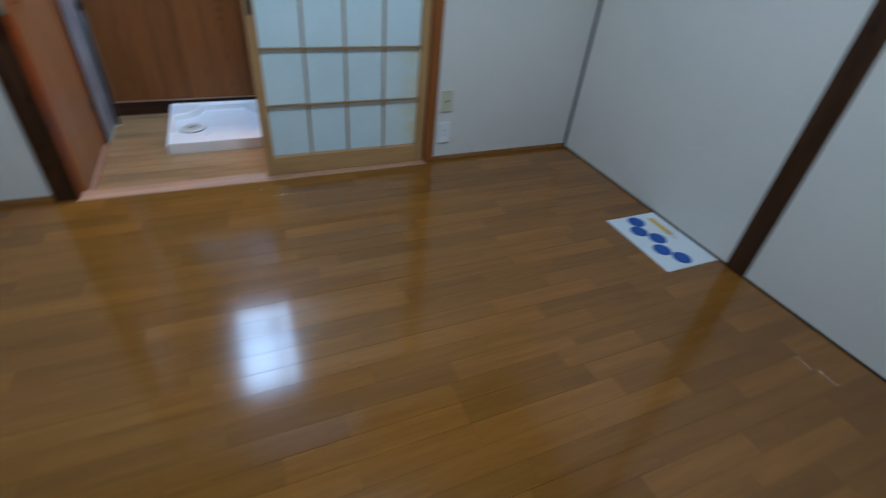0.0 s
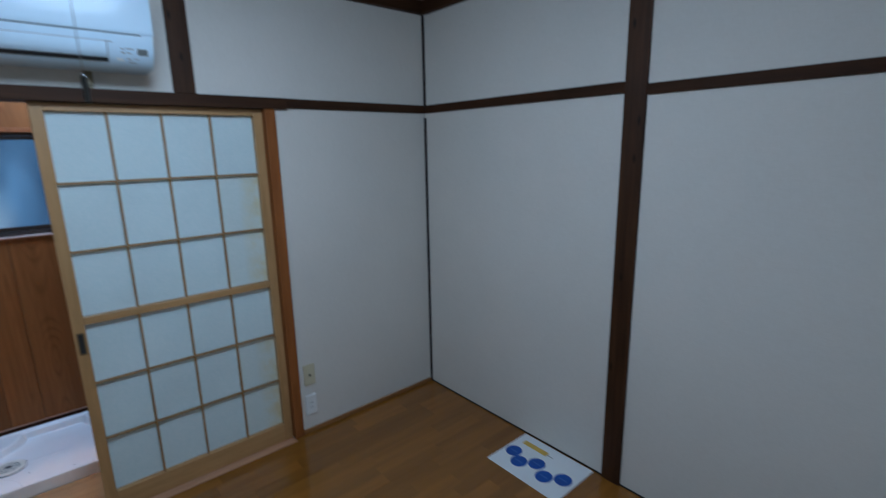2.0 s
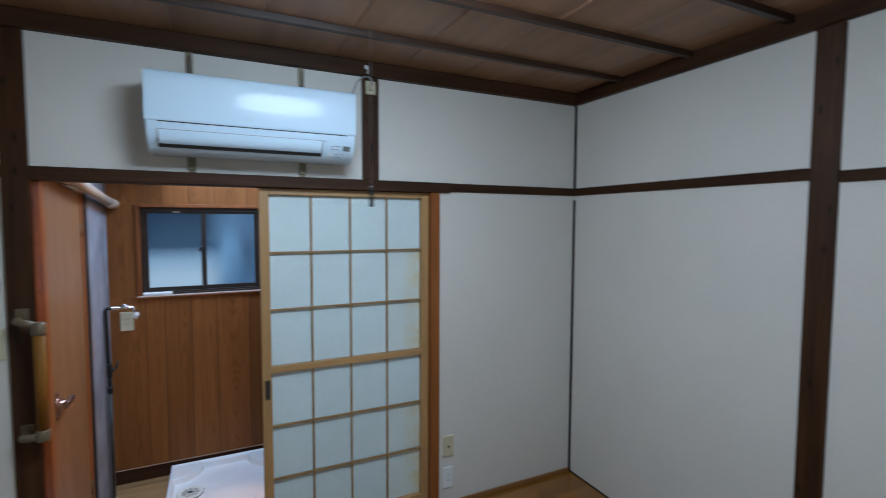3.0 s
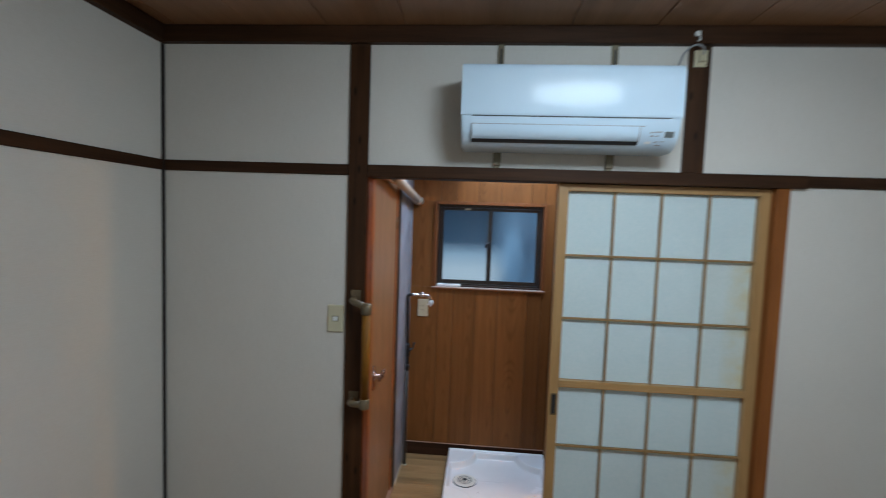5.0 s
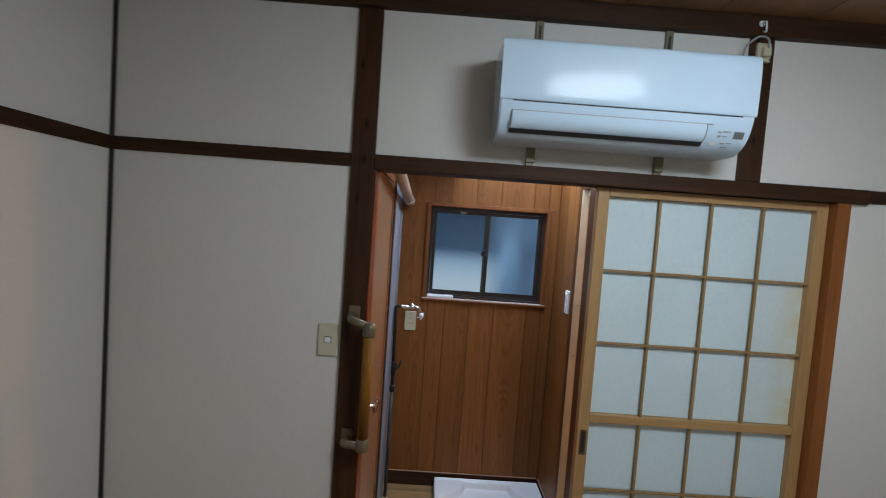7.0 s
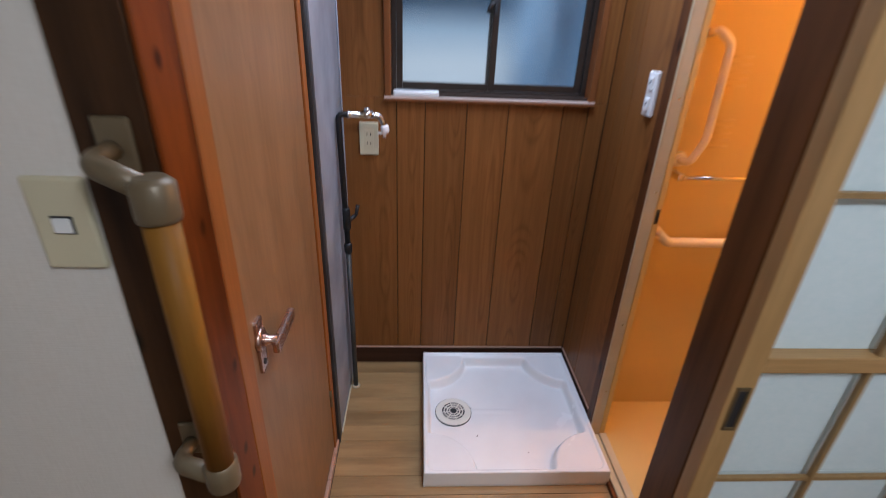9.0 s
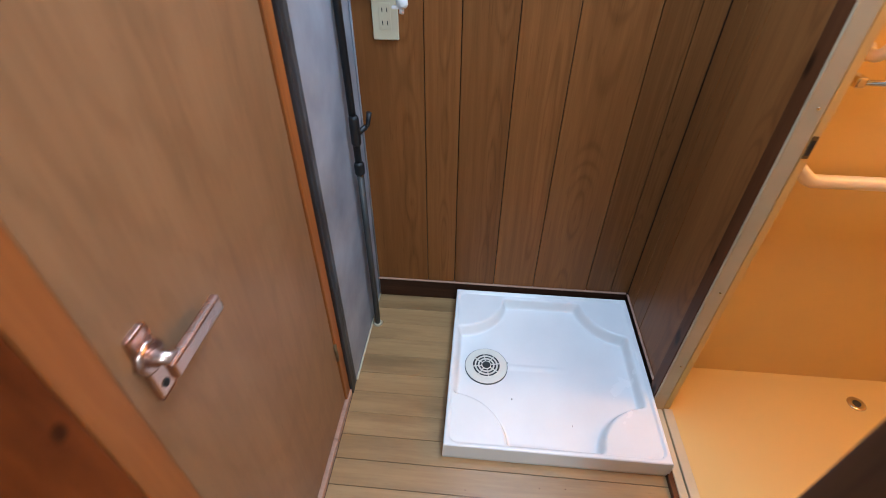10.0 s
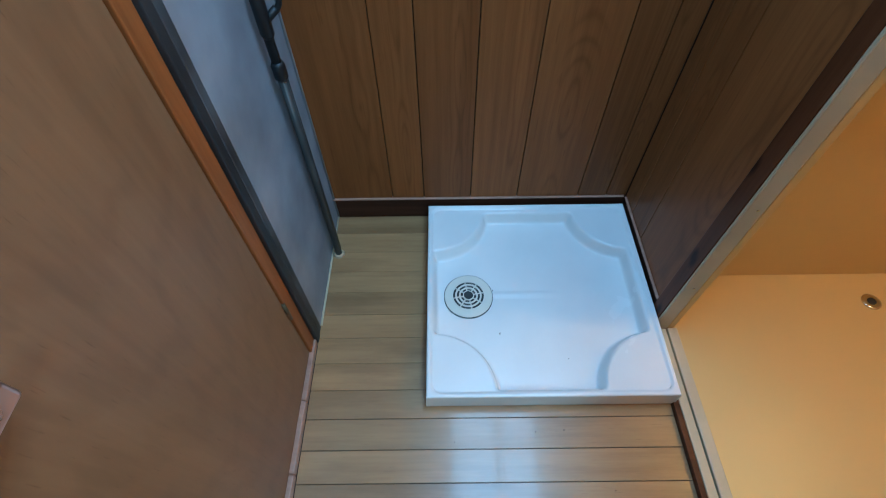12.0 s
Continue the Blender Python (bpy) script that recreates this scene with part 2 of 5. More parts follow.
BROWN_JAMB = wood("brown_doorway_jamb", (0.085, 0.032, 0.009), (0.165, 0.066, 0.020), 0.45, "z", 0.8, 0.1, gloss=0.2, cloud=0.35)
TOILET_DOOR = wood("tan_plywood_door", (0.205, 0.107, 0.047), (0.262, 0.143, 0.066), 0.42, "z", 0.35, 0.03, fibre=0.16, figure=0.16, figure_scale=5.0, cloud=0.06, pores=0.45, gloss=0.3)
PANEL = printed_board("printed_wood_panel", (0.168, 0.062, 0.0155), (0.244, 0.096, 0.0255), 0.46, 0.2, 0.15)
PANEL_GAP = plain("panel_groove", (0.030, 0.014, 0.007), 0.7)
DARK_BASE = wood("dark_baseboard", (0.035, 0.015, 0.008), (0.080, 0.034, 0.017), 0.55, "x", gloss=0.15)
PINK_TRIM = wood("pinkish_trim", (0.33, 0.18, 0.120), (0.46, 0.28, 0.195), 0.45, "x", 1.0, 0.06)
SILL_PALE = wood("pale_sill_wood", (0.46, 0.34, 0.28), (0.66, 0.54, 0.48), 0.35, "x", 1.0, 0.06)
WASH_PLANK = wood("pale_vinyl_plank", (0.290, 0.172, 0.073), (0.400, 0.248, 0.110), 0.30, "x", 1.0, 0.02, vary=0.15, coat=0.25, cloud=0.36, fibre=0.14, pores=0.4)
GREY_PANEL = plain("grey_sheet_panel", (0.335, 0.355, 0.395), 0.55, 0.0, 0.18, 160, 0.12)
# two greys carry the strip's wear and its shading from dark to lighter
GREY_STRIP = plain("dark_grey_strip", (0.045, 0.048, 0.052), 0.5, 0.2, 0.30, 25)
GREY_EDGE = plain("grey_edge_strip", (0.115, 0.122, 0.132), 0.5, 0.1, 0.40, 22)
WHITE_PLASTIC = plain("white_plastic", (0.80, 0.81, 0.80), 0.32, 0, 0.02, 500, 0.02)
AC_WHITE = plain("glossy_white_plastic", (0.62, 0.765, 0.885), 0.11, 0, 0.015, 500, 0.004, 0.02)
AC_WHITE.node_tree.nodes["Principled BSDF"].inputs["Specular IOR Level"].default_value = 0.13
PAN_WHITE = plain("white_moulded_resin", (0.87, 0.87, 0.86), 0.25, 0, 0.03, 60, 0.02)
CREAM = plain("cream_plastic", (0.80, 0.77, 0.68), 0.4, 0, 0.03)
IVORY = plain("ivory_plastic", (0.60, 0.55, 0.38), 0.4, 0, 0.04, 400, 0.03)
IVORY_FRAME = plain("ivory_coated_metal", (0.60, 0.51, 0.33), 0.42, 0.0, 0.10, 300)
BATH_WALL = plain("ivory_bath_panel", (0.65, 0.470, 0.180), 0.30, 0, 0.006, 40, 0.10, 0.005)
BATH_FLOOR = plain("ivory_bath_floor", (0.67, 0.485, 0.190), 0.36, 0, 0.006, 160, 0.10, 0.005)
GRAB_WHITE = plain("white_grab_bar", (0.78, 0.72, 0.62), 0.3)
BEIGE_METAL = plain("beige_metal", (0.21, 0.175, 0.11), 0.4, 0.4, 0.12)
BRASS = plain("dull_brass_paint", (0.155, 0.105, 0.048), 0.48, 0.35, 0.15)
BRACKET = plain("taupe_coated_bracket", (0.175, 0.128, 0.072), 0.42, 0.25, 0.12)
CHROME = plain("chrome", (0.72, 0.72, 0.72), 0.12, 1.0, 0.05)
COPPER = plain("bronze_handle", (0.64, 0.43, 0.36), 0.27, 0.95, 0.10)
BRONZE_ALU = plain("bronze_window_frame", (0.062, 0.047, 0.038), 0.35, 0.6, 0.1)
BLACK = plain("black_rubber", (0.007, 0.007, 0.008), 0.5)
PIPE_GREY = plain("grey_pipe", (0.075, 0.078, 0.076), 0.38, 0.3, 0.25)
CREAM_PIPE = plain("cream_pipe", (0.50, 0.42, 0.33), 0.4)
CAULK = plain("cream_sealant", (0.56, 0.47, 0.32), 0.6)
RAIL_WOOD = wood("yellow_handrail_wood", (0.160, 0.065, 0.0095), (0.255, 0.110, 0.0175), 0.46, "z", 1.3, 0.06, gloss=0.12, cloud=0.3)
PAPER = plain("white_paper", (0.80, 0.82, 0.84), 0.55, 0, 0.02)
INK_BLUE = plain("blue_ink", (0.015, 0.09, 0.42), 0.5, 0, 0.12, 90)
INK_YELLOW = plain("yellow_ink", (0.72, 0.47, 0.08), 0.5, 0, 0.1, 90)
INK_GREY = plain("grey_ink", (0.35, 0.36, 0.38), 0.5)
SLOT_DARK = plain("dark_slot", (0.02, 0.02, 0.022), 0.6)
LCD = plain("grey_display", (0.16, 0.18, 0.18), 0.3)
LAMP_SHADE = glow("lamp_diffuser", (0.80, 0.95, 1.0), LAMP_GLOW)
BULB = glow("warm_bulb", (1.0, 0.53, 0.15), BATH_GLOW)


def frosted(name, colour, through_share, rough, yellow_edge=0.0):
    """Milky glass: part scatters back, part lets light through."""
    m, t, b, l = nodes_of(name)
    v = coords(t, (1, 1, 1))
    tone = ramp(t, noise_out(t, v, 3.0), [(0.3, tuple(c * 0.93 for c in colour)), (0.7, colour)])
    tone = mix(t, 0.30, tone, noise_out(t, v, 75, 4, 0.75), "OVERLAY")
    # blotchy yellow that grows towards the pane's right edge
    if yellow_edge:
        gen, sep = t.nodes.new("ShaderNodeTexCoord"), t.nodes.new("ShaderNodeSeparateXYZ")
        l.new(gen.outputs["Generated"], sep.inputs[0])
        edge = ramp(t, sep.outputs["X"], [(0.45, (0, 0, 0)), (0.98, (yellow_edge, yellow_edge, yellow_edge))])
        blotch = ramp(t, noise_out(t, v, 9.0, 4, 0.6), [(0.40, (0.25, 0.25, 0.25)), (0.62, (1, 1, 1))])
        tone = mix(t, mix(t, 1.0, edge, blotch, "MULTIPLY"), tone, (0.70, 0.60, 0.30))
    l.new(tone, b.inputs["Base Color"])
    b.inputs["Roughness"].default_value = rough
    bump(t, b, noise_out(t, v, 350, 2), 0.05, 0.001)
    tr = t.nodes.new("ShaderNodeBsdfTranslucent")
    l.new(tone, tr.inputs["Color"])
    mx = t.nodes.new("ShaderNodeMixShader")
    mx.inputs[0].default_value = through_share
    l.new(b.outputs[0], mx.inputs[1])
    l.new(tr.outputs[0], mx.inputs[2])
    l.new(mx.outputs[0], t.nodes["Material Output"].inputs["Surface"])
    return m


DOOR_GLASS_WARM = frosted("yellow_edged_door_glass", (0.75, 0.84, 0.82), 0.08, 0.22, 0.8)
DOOR_GLASS = frosted("milky_door_glass", (0.74, 0.86, 0.875), 0.08, 0.22)
ROOF_SHEET = frosted("white_roof_sheet", (0.85, 0.87, 0.88), 0.7, 0.5)

WINDOW_GLASS, _t, _b, _l = nodes_of("frosted_window_glass")
_b.inputs["Transmission Weight"].default_value, _b.inputs["Roughness"].default_value = 1.0, 0.26
_b.inputs["Base Color"].default_value = (0.80, 0.93, 0.97, 1)

OUTSIDE, _t, _b, _l = nodes_of("daylight_outside")
_g = _t.nodes.new("ShaderNodeSeparateXYZ")
_c = _t.nodes.new("ShaderNodeTexCoord")
_l.new(_c.outputs["Generated"], _g.inputs[0])
_tone = ramp(_t, _g.outputs["Z"], [(0.30, (0.74, 0.85, 0.92)), (0.42, (0.44, 0.60, 0.74)), (0.52, (0.028, 0.085, 0.16)), (0.85, (0.012, 0.048, 0.095))])
_side = ramp(_t, _g.outputs["X"], [(0.50, (0, 0, 0)), (0.62, (1, 1, 1))])
_blue = ramp(_t, noise_out(_t, coords(_t, (2.2, 1, 0.5), "Generated"), 2.4, 2), [(0.3, (0.022, 0.080, 0.165)), (0.75, (0.26, 0.46, 0.68))])
_l.new(mix(_t, _side, _tone, _blue), _b.inputs["Emission Color"])
_b.inputs["Base Color"].default_value = (0, 0, 0, 1)
_b.inputs["Emission Strength"].default_value = 0.58


# ---- mesh helpers ----
def box(bm, x0, x1, y0, y1, z0, z1, bevel=0.0, segments=2):
    vs = [bm.verts.new((x, y, z)) for x in (x0, x1) for y in (y0, y1) for z in (z0, z1)]
    faces = [bm.faces.new([vs[i] for i in f]) for f in ((0, 1, 3, 2), (4, 6, 7, 5), (0, 4, 5, 1), (2, 3, 7, 6), (0, 2, 6, 4), (1, 5, 7, 3))]
    if bevel:
        edges = {e for f in faces for e in f.edges}
        bmesh.ops.bevel(bm, geom=list(edges), offset=bevel, segments=segments, affect="EDGES", profile=0.5)
    return bm


def B(x0, x1, y0, y1, z0, z1, bevel=0.0, segments=2):
    return box(bmesh.new(), x0, x1, y0, y1, z0, z1, bevel, segments)


def tube(bm, pts, r, seg=14, caps=True):
    """A round bar along a line of points."""
    pts = [Vector(p) for p in pts]
    rings, side = [], None
    for i, p in enumerate(pts):
        d = (pts[min(i + 1, len(pts) - 1)] - pts[max(i - 1, 0)]).normalized()
        if side is None:
            side = d.orthogonal().normalized()
        side = (side - d * side.dot(d)).normalized()
        up = d.cross(side)
        rad = r[i] if isinstance(r, (list, tuple)) else r
        rings.append([bm.verts.new(p + (side * math.cos(a) + up * math.sin(a)) * rad) for a in [2 * math.pi * k / seg for k in range(seg)]])
    for a, b in zip(rings, rings[1:]):
        for k in range(seg):
            f = bm.faces.new((a[k], a[(k + 1) % seg], b[(k + 1) % seg], b[k]))
            f.smooth = True
    if caps:
        bm.faces.new(rings[0][::-1])
        bm.faces.new(rings[-1])
    return bm


def T(pts, r, seg=14):
    return tube(bmesh.new(), pts, r, seg)


def bend(points, radius=0.03, steps=6):
    """Rounds the corners of a line of points."""
    p = [Vector(q) for q in points]
    out = [p[0]]
    for a, b, c in zip(p, p[1:], p[2:]):
        s, e = b + (a - b).normalized() * radius, b + (c - b).normalized() * radius
        out += [(1 - u) ** 2 * s + 2 * u * (1 - u) * b + u * u * e for u in [k / steps for k in range(steps + 1)]]
    return out + [p[-1]]


def extrude_profile(profile, axis, a, b):
    """A closed outline pushed along x (outline in y, z) or y (outline in x, z)."""
    bm = bmesh.new()
    put = (lambda u, v, w: (w, u, v)) if axis == "x" else (lambda u, v, w: (u, w, v))
    r0, r1 = ([bm.verts.new(put(u, v, w)) for u, v in profile] for w in (a, b))
    n = len(profile)
    for k in range(n):
        bm.faces.new((r0[k], r0[(k + 1) % n], r1[(k + 1) % n], r1[k]))
    bm.faces.new(r0[::-1])
    bm.faces.new(r1)
    bmesh.ops.recalc_face_normals(bm, faces=bm.faces[:])
    for face in bm.faces:
        face.smooth = True
    for edge in bm.edges:
        edge.smooth = edge.calc_face_angle(3.0) < 0.62
    return bm


ORIGIN = {}


def mesh_object(name, bm, material, origin=Vector()):
    bmesh.ops.recalc_face_normals(bm, faces=bm.faces[:])
    bm.transform(Matrix.Translation(-Vector(origin)))
    me = bpy.data.meshes.new(name)
    bm.to_mesh(me)
    bm.free()
    me.materials.append(material)
    return new(name, me)


def solid(name, bm, material, label="", category="", kind="", group=""):
    """A thing or a piece of the setting that is one mesh."""
    ob = mesh_object(name, bm, material)
    ORIGIN[ob] = Vector()
    return tagged(ob, label, category, group, kind)


def thing(name, at, label, category, kind="", group=""):
    ob = new(name)
    ob.empty_display_size = 0.05
    ob.location = at
    ORIGIN[ob] = Vector(at)
    return tagged(ob, label, category, group, kind)


def part(name, bm, material, parent, label=""):
    ob = mesh_object(name, bm, material, ORIGIN[parent])
    ob.parent = parent
    ORIGIN[ob] = ORIGIN[parent]
    return tagged(ob, label)


def join(*bms):
    out = bmesh.new()
    for b in bms:
        me = bpy.data.meshes.new("tmp")
        b.to_mesh(me)
        b.free()
        out.from_mesh(me)
        bpy.data.meshes.remove(me)
    return out


# ---- plan (metres) ----
XW, XE, YS, YN = -1.436, 2.140, -0.300, 2.325   # main room
ZC = 2.378                                        # its ceiling
RAIL0, RAIL1 = 1.760, 1.806                       # the rail round the walls
PW0, PW1 = -0.590, -0.506                         # post at the doorway
AP0, AP1 = 0.785, 0.870                           # short post beside the air conditioner
SP0, SP1 = 1.158, 1.207                           # door stop post
WZ = -0.085                                       # washroom floor
WX0, WX1, WY = -0.505, 0.480, 3.534               # washroom faces
BY0, BY1 = 2.520, 3.092                           # bathroom doorway
BX0, BX1, BYN = 0.535, 1.750, 3.270               # bathroom

# ---- main room: walls ----
wall = B(XW - 0.1, PW0, YN, YN + 0.09, -0.2, ZC + 0.05)
box(wall, PW0, 1.25, YN, YN + 0.09, RAIL0 + 0.02, ZC + 0.05)
box(wall, SP1, XE + 0.1, YN, YN + 0.09, -0.2, RAIL0 + 0.02)
box(wall, 1.25, XE + 0.1, YN, YN + 0.09, RAIL0 + 0.02, ZC + 0.05)
wall_north = solid("wall_north", wall, WALL, "off-white woven wallpaper wall with a doorway", "wall", "structure")
solid("wall_east", B(XE, XE + 0.1, YS - 0.1, YN, -0.2, ZC + 0.05), WALL, "off-white woven wallpaper wall", "wall", "structure")
solid("wall_west", B(XW - 0.1, XW, YS - 0.1, YN, -0.2, ZC + 0.05), WALL, "off-white woven wallpaper wall", "wall", "structure")
solid("wall_south", B(XW, XE, YS - 0.1, YS, -0.2, ZC + 0.05), WALL, "off-white wallpaper wall", "wall", "structure")
solid("wall_behind_door", B(0.425, 1.30, YN + 0.092, YN + 0.16, -0.2, 2.2), WALL, "white wall behind the sliding door", "wall", "structure")

# posts and rails of dark stained wood, a little proud of the paper
PROUD = 0.012


def post(name, x0, x1, y0, y1, z0, z1, label, material=DARK_WOOD):
    return solid(name, B(x0, x1, y0, y1, z0, z1, 0.002), material, label, "wooden post", "structure", "dark posts")


post("post", PW0, PW1, YN - 0.013, YN + 0.075, -0.002, 2.307, "dark stained wooden doorway post with knots")
post("post", AP0, AP1, YN - PROUD, YN + 0.01, RAIL1 + 0.001, 2.307, "short dark stained post beside the air conditioner")
post("post", XE - PROUD, XE + 0.01, 0.940, 1.032, 0, 2.307, "dark stained wooden wall post")
# thin near-black boxes in the corners: painted shade
post("corner_strip", XE - 0.010, XE + 0.004, YN - 0.012, YN + 0.004, RAIL0, 2.307, "narrow near-black strip that paints the shade in the wall corner", SHADOW_GAP)
post("corner_strip", XE - 0.010, XE + 0.004, YN - 0.012, YN + 0.004, 0, RAIL0 - 0.026, "narrow near-black strip that paints the shade in the wall corner", SHADOW_GAP)
post("corner_strip", XW - 0.004, XW + 0.010, YN - 0.012, YN + 0.004, 0, 2.307, "narrow near-black strip that paints the shade in the wall corner", SHADOW_GAP)
post("corner_strip", XE - 0.010, XE + 0.004, YS - 0.004, YS + 0.012, 0, 2.307, "narrow near-black strip that paints the shade in the wall corner", SHADOW_GAP)


def rail(x0, x1, y0, y1, z0, z1, axis, label="dark stained wooden wall rail"):
    return solid("trim", B(x0, x1, y0, y1, z0, z1, 0.003), DARK_WOOD_X if axis == "x" else DARK_WOOD_Y, label, "wooden rail", "structure", "wall rails")


rail(XW + 0.011, PW0 - 0.001, YN - PROUD + 0.002, YN + 0.01, RAIL0, RAIL1, "x")
rail(PW1 + 0.001, SP1 + 0.06, YN - 0.020, YN + 0.085, RAIL0 - 0.006, RAIL1, "x", "dark wooden lintel with a door groove")
rail(SP1 + 0.061, XE - 0.011, YN - PROUD + 0.002, YN + 0.01, RAIL0, RAIL1, "x")
rail(XE - PROUD + 0.002, XE + 0.01, 1.033, YN - 0.013, RAIL0, RAIL1, "y")
rail(XE - PROUD + 0.002, XE + 0.01, YS + 0.013, 0.939, RAIL0 - 0.014, RAIL1 - 0.018, "y")
rail(XW - 0.01, XW + PROUD - 0.002, YS, YN - 0.013, RAIL0, RAIL1, "y")
# trim under the ceiling
rail(XW, XE, YN - 0.035, YN + 0.01, 2.308, ZC, "x", "dark wooden ceiling edge trim")
rail(XW, XE, YS - 0.01, YS + 0.035, 2.308, ZC, "x", "dark wooden ceiling edge trim")
rail(XE - 0.035, XE + 0.01, YS + 0.036, YN - 0.036, 2.308, ZC, "y", "dark wooden ceiling edge trim")
rail(XW - 0.01, XW + 0.035, YS + 0.036, YN - 0.036, 2.308, ZC, "y", "dark wooden ceiling edge trim")

# ceiling: boards that run north to south, with battens across
boards = bmesh.new()
x = -1.684
while x < XE:
    w = 0.333
    box(boards, x + 0.0022, x + w - 0.0022, YS - 0.05, YN + 0.05, ZC + random.uniform(-0.001, 0.001), ZC + 0.012)
    x += w
box(boards, XW - 0.1, XE + 0.1, YS - 0.1, YN + 0.09, ZC + 0.011, ZC + 0.09)
solid("ceiling", boards, CEILING, "brown wooden board ceiling", "ceiling", "structure")
for i in range(6):
    y = 1.945 - 0.42 * i
    solid("ceiling_batten", B(XW + 0.036, XE - 0.036, y - 0.014, y + 0.014, ZC - 0.026, ZC + 0.002, 0.003), CEILING_BATTEN,
          "dark wooden batten under the ceiling", "batten", "structure", "ceiling battens")

for x, y0, y1 in ((1.335, 1.13, 1.50), (1.660, 1.44, 1.50)):
    solid("ceiling_joint", B(x - 0.0025, x + 0.0025, y0, y1, ZC - 0.0015, ZC + 0.006), SILL_WOOD, "bare pale edge of a ceiling board", "board joint", "structure")

# baseboards
solid("baseboard", B(SP1 + 0.001, XE - 0.011, YN - 0.010, YN + 0.002, 0.0, 0.024, 0.002), BASE_BROWN, "low brown wooden baseboard", "baseboard", "structure")
solid("baseboard", B(XW + 0.011, PW0 - 0.001, YN - 0.010, YN + 0.002, 0.0, 0.024, 0.002), BASE_BROWN, "low brown wooden baseboard", "baseboard", "structure")
# the shade where east wall meets floor, drawn as near-black strips
solid("floor_gap_strip", B(XE - 0.004, XE + 0.002, YS + 0.013, 0.939, 0.0, 0.007), SHADOW_GAP, "near-black strip that paints the shade in the joint of wall and floor", "joint", "structure")
solid("floor_gap_strip", B(XE - 0.004, XE + 0.002, 1.033, YN - 0.013, 0.0, 0.007), SHADOW_GAP, "near-black strip that paints the shade in the joint of wall and floor", "joint", "structure")

# doorway: threshold, stop post, jamb
solid("threshold", join(B(PW1, SP0, 2.287, 2.300, -0.12, 0.003, 0.002), B(PW1, SP0, 2.3005, 2.395, -0.12, -0.006, 0.002)), SILL_WOOD, "worn pinkish-brown wooden door threshold", "threshold", "structure")
solid("door_stop_post", B(SP0, SP1, YN - 0.016, YN + 0.09, 0, RAIL0 - 0.007, 0.002), ORANGE_WOOD, "orange-brown wooden post beside the sliding door", "door post", "structure")
solid("door_jamb", B(0.325, 0.424, YN + 0.078, 2.500, WZ, 2.2, 0.003), BROWN_JAMB, "brown wooden jamb behind the sliding door", "door jamb", "structure")


# ---- sliding door with milky panes ----
def sliding_door():
    x0, x1, y0, y1 = 0.306, 1.156, 2.345, 2.378
    zt, zb = RAIL0 - 0.008, -0.004
    d = thing("sliding_door", ((x0 + x1) / 2, (y0 + y1) / 2, zb), "pale wooden sliding door with twenty-four milky glass panes, slid open", "sliding door")
    ix0, ix1, it, ib, m0, m1 = x0 + 0.042, x1 - 0.042, 1.722, 0.094, 0.878, 0.909
    part("stile", B(x0, ix0, y0, y1, zb, zt, 0.002), DOOR_FRAME_PALE, d)
    part("stile", B(ix1, x1, y0, y1, zb, zt, 0.002), DOOR_FRAME_PALE, d)
    part("top_rail", B(ix0 + 0.0005, ix1 - 0.0005, y0 + 0.001, y1, it, zt, 0.002), DOOR_FRAME_PALE_X, d)
    part("middle_rail", B(ix0 + 0.0005, ix1 - 0.0005, y0 + 0.001, y1, m0, m1, 0.002), DOOR_FRAME_PALE_X, d)
    part("bottom_rail", B(ix0 + 0.0005, ix1 - 0.0005, y0 + 0.001, y1, zb, ib, 0.002), DOOR_FRAME_PALE_X, d)
    w = (ix1 - ix0) / 4
    for z0, z1 in ((m1, it), (ib, m0)):
        h = (z1 - z0) / 3
        for i in range(4):
            for k in range(3):
                part("pane", B(ix0 + w * i + 0.001, ix0 + w * (i + 1) - 0.001, y0 + 0.0255, y0 + 0.0295, z0 + h * k + 0.001, z0 + h * (k + 1) - 0.001), DOOR_GLASS_WARM if i == 3 and k != 2 else DOOR_GLASS, d)
        for i in range(1, 4):
            part("muntin", B(ix0 + w * i - 0.0045, ix0 + w * i + 0.0045, y0 + 0.005, y0 + 0.0165, z0 + 0.0005, z1 - 0.0005, 0.001), MUNTIN_WOOD, d)
        for k in range(1, 3):
            part("muntin", B(ix0 + 0.0005, ix1 - 0.0005, y0 + 0.007, y0 + 0.0163, z0 + h * k - 0.0045, z0 + h * k + 0.0045, 0.001), MUNTIN_WOOD, d)
    pull = part("finger_pull", join(B(x0 + 0.010, x0 + 0.034, y0 - 0.0025, y0 + 0.004, 0.755, 0.762, 0.001), B(x0 + 0.010, x0 + 0.034, y0 - 0.0025, y0 + 0.004, 0.843, 0.850, 0.001),
                                    B(x0 + 0.010, x0 + 0.0145, y0 - 0.0024, y0 + 0.004, 0.762, 0.843), B(x0 + 0.0295, x0 + 0.034, y0 - 0.0024, y0 + 0.004, 0.762, 0.843)), BRASS, d, "dark bronze recessed pull")
    part("recess", B(x0 + 0.0146, x0 + 0.0294, y0 - 0.0006, y0 + 0.003, 0.7621, 0.8429), SLOT_DARK, pull)
    return d


sliding_door()


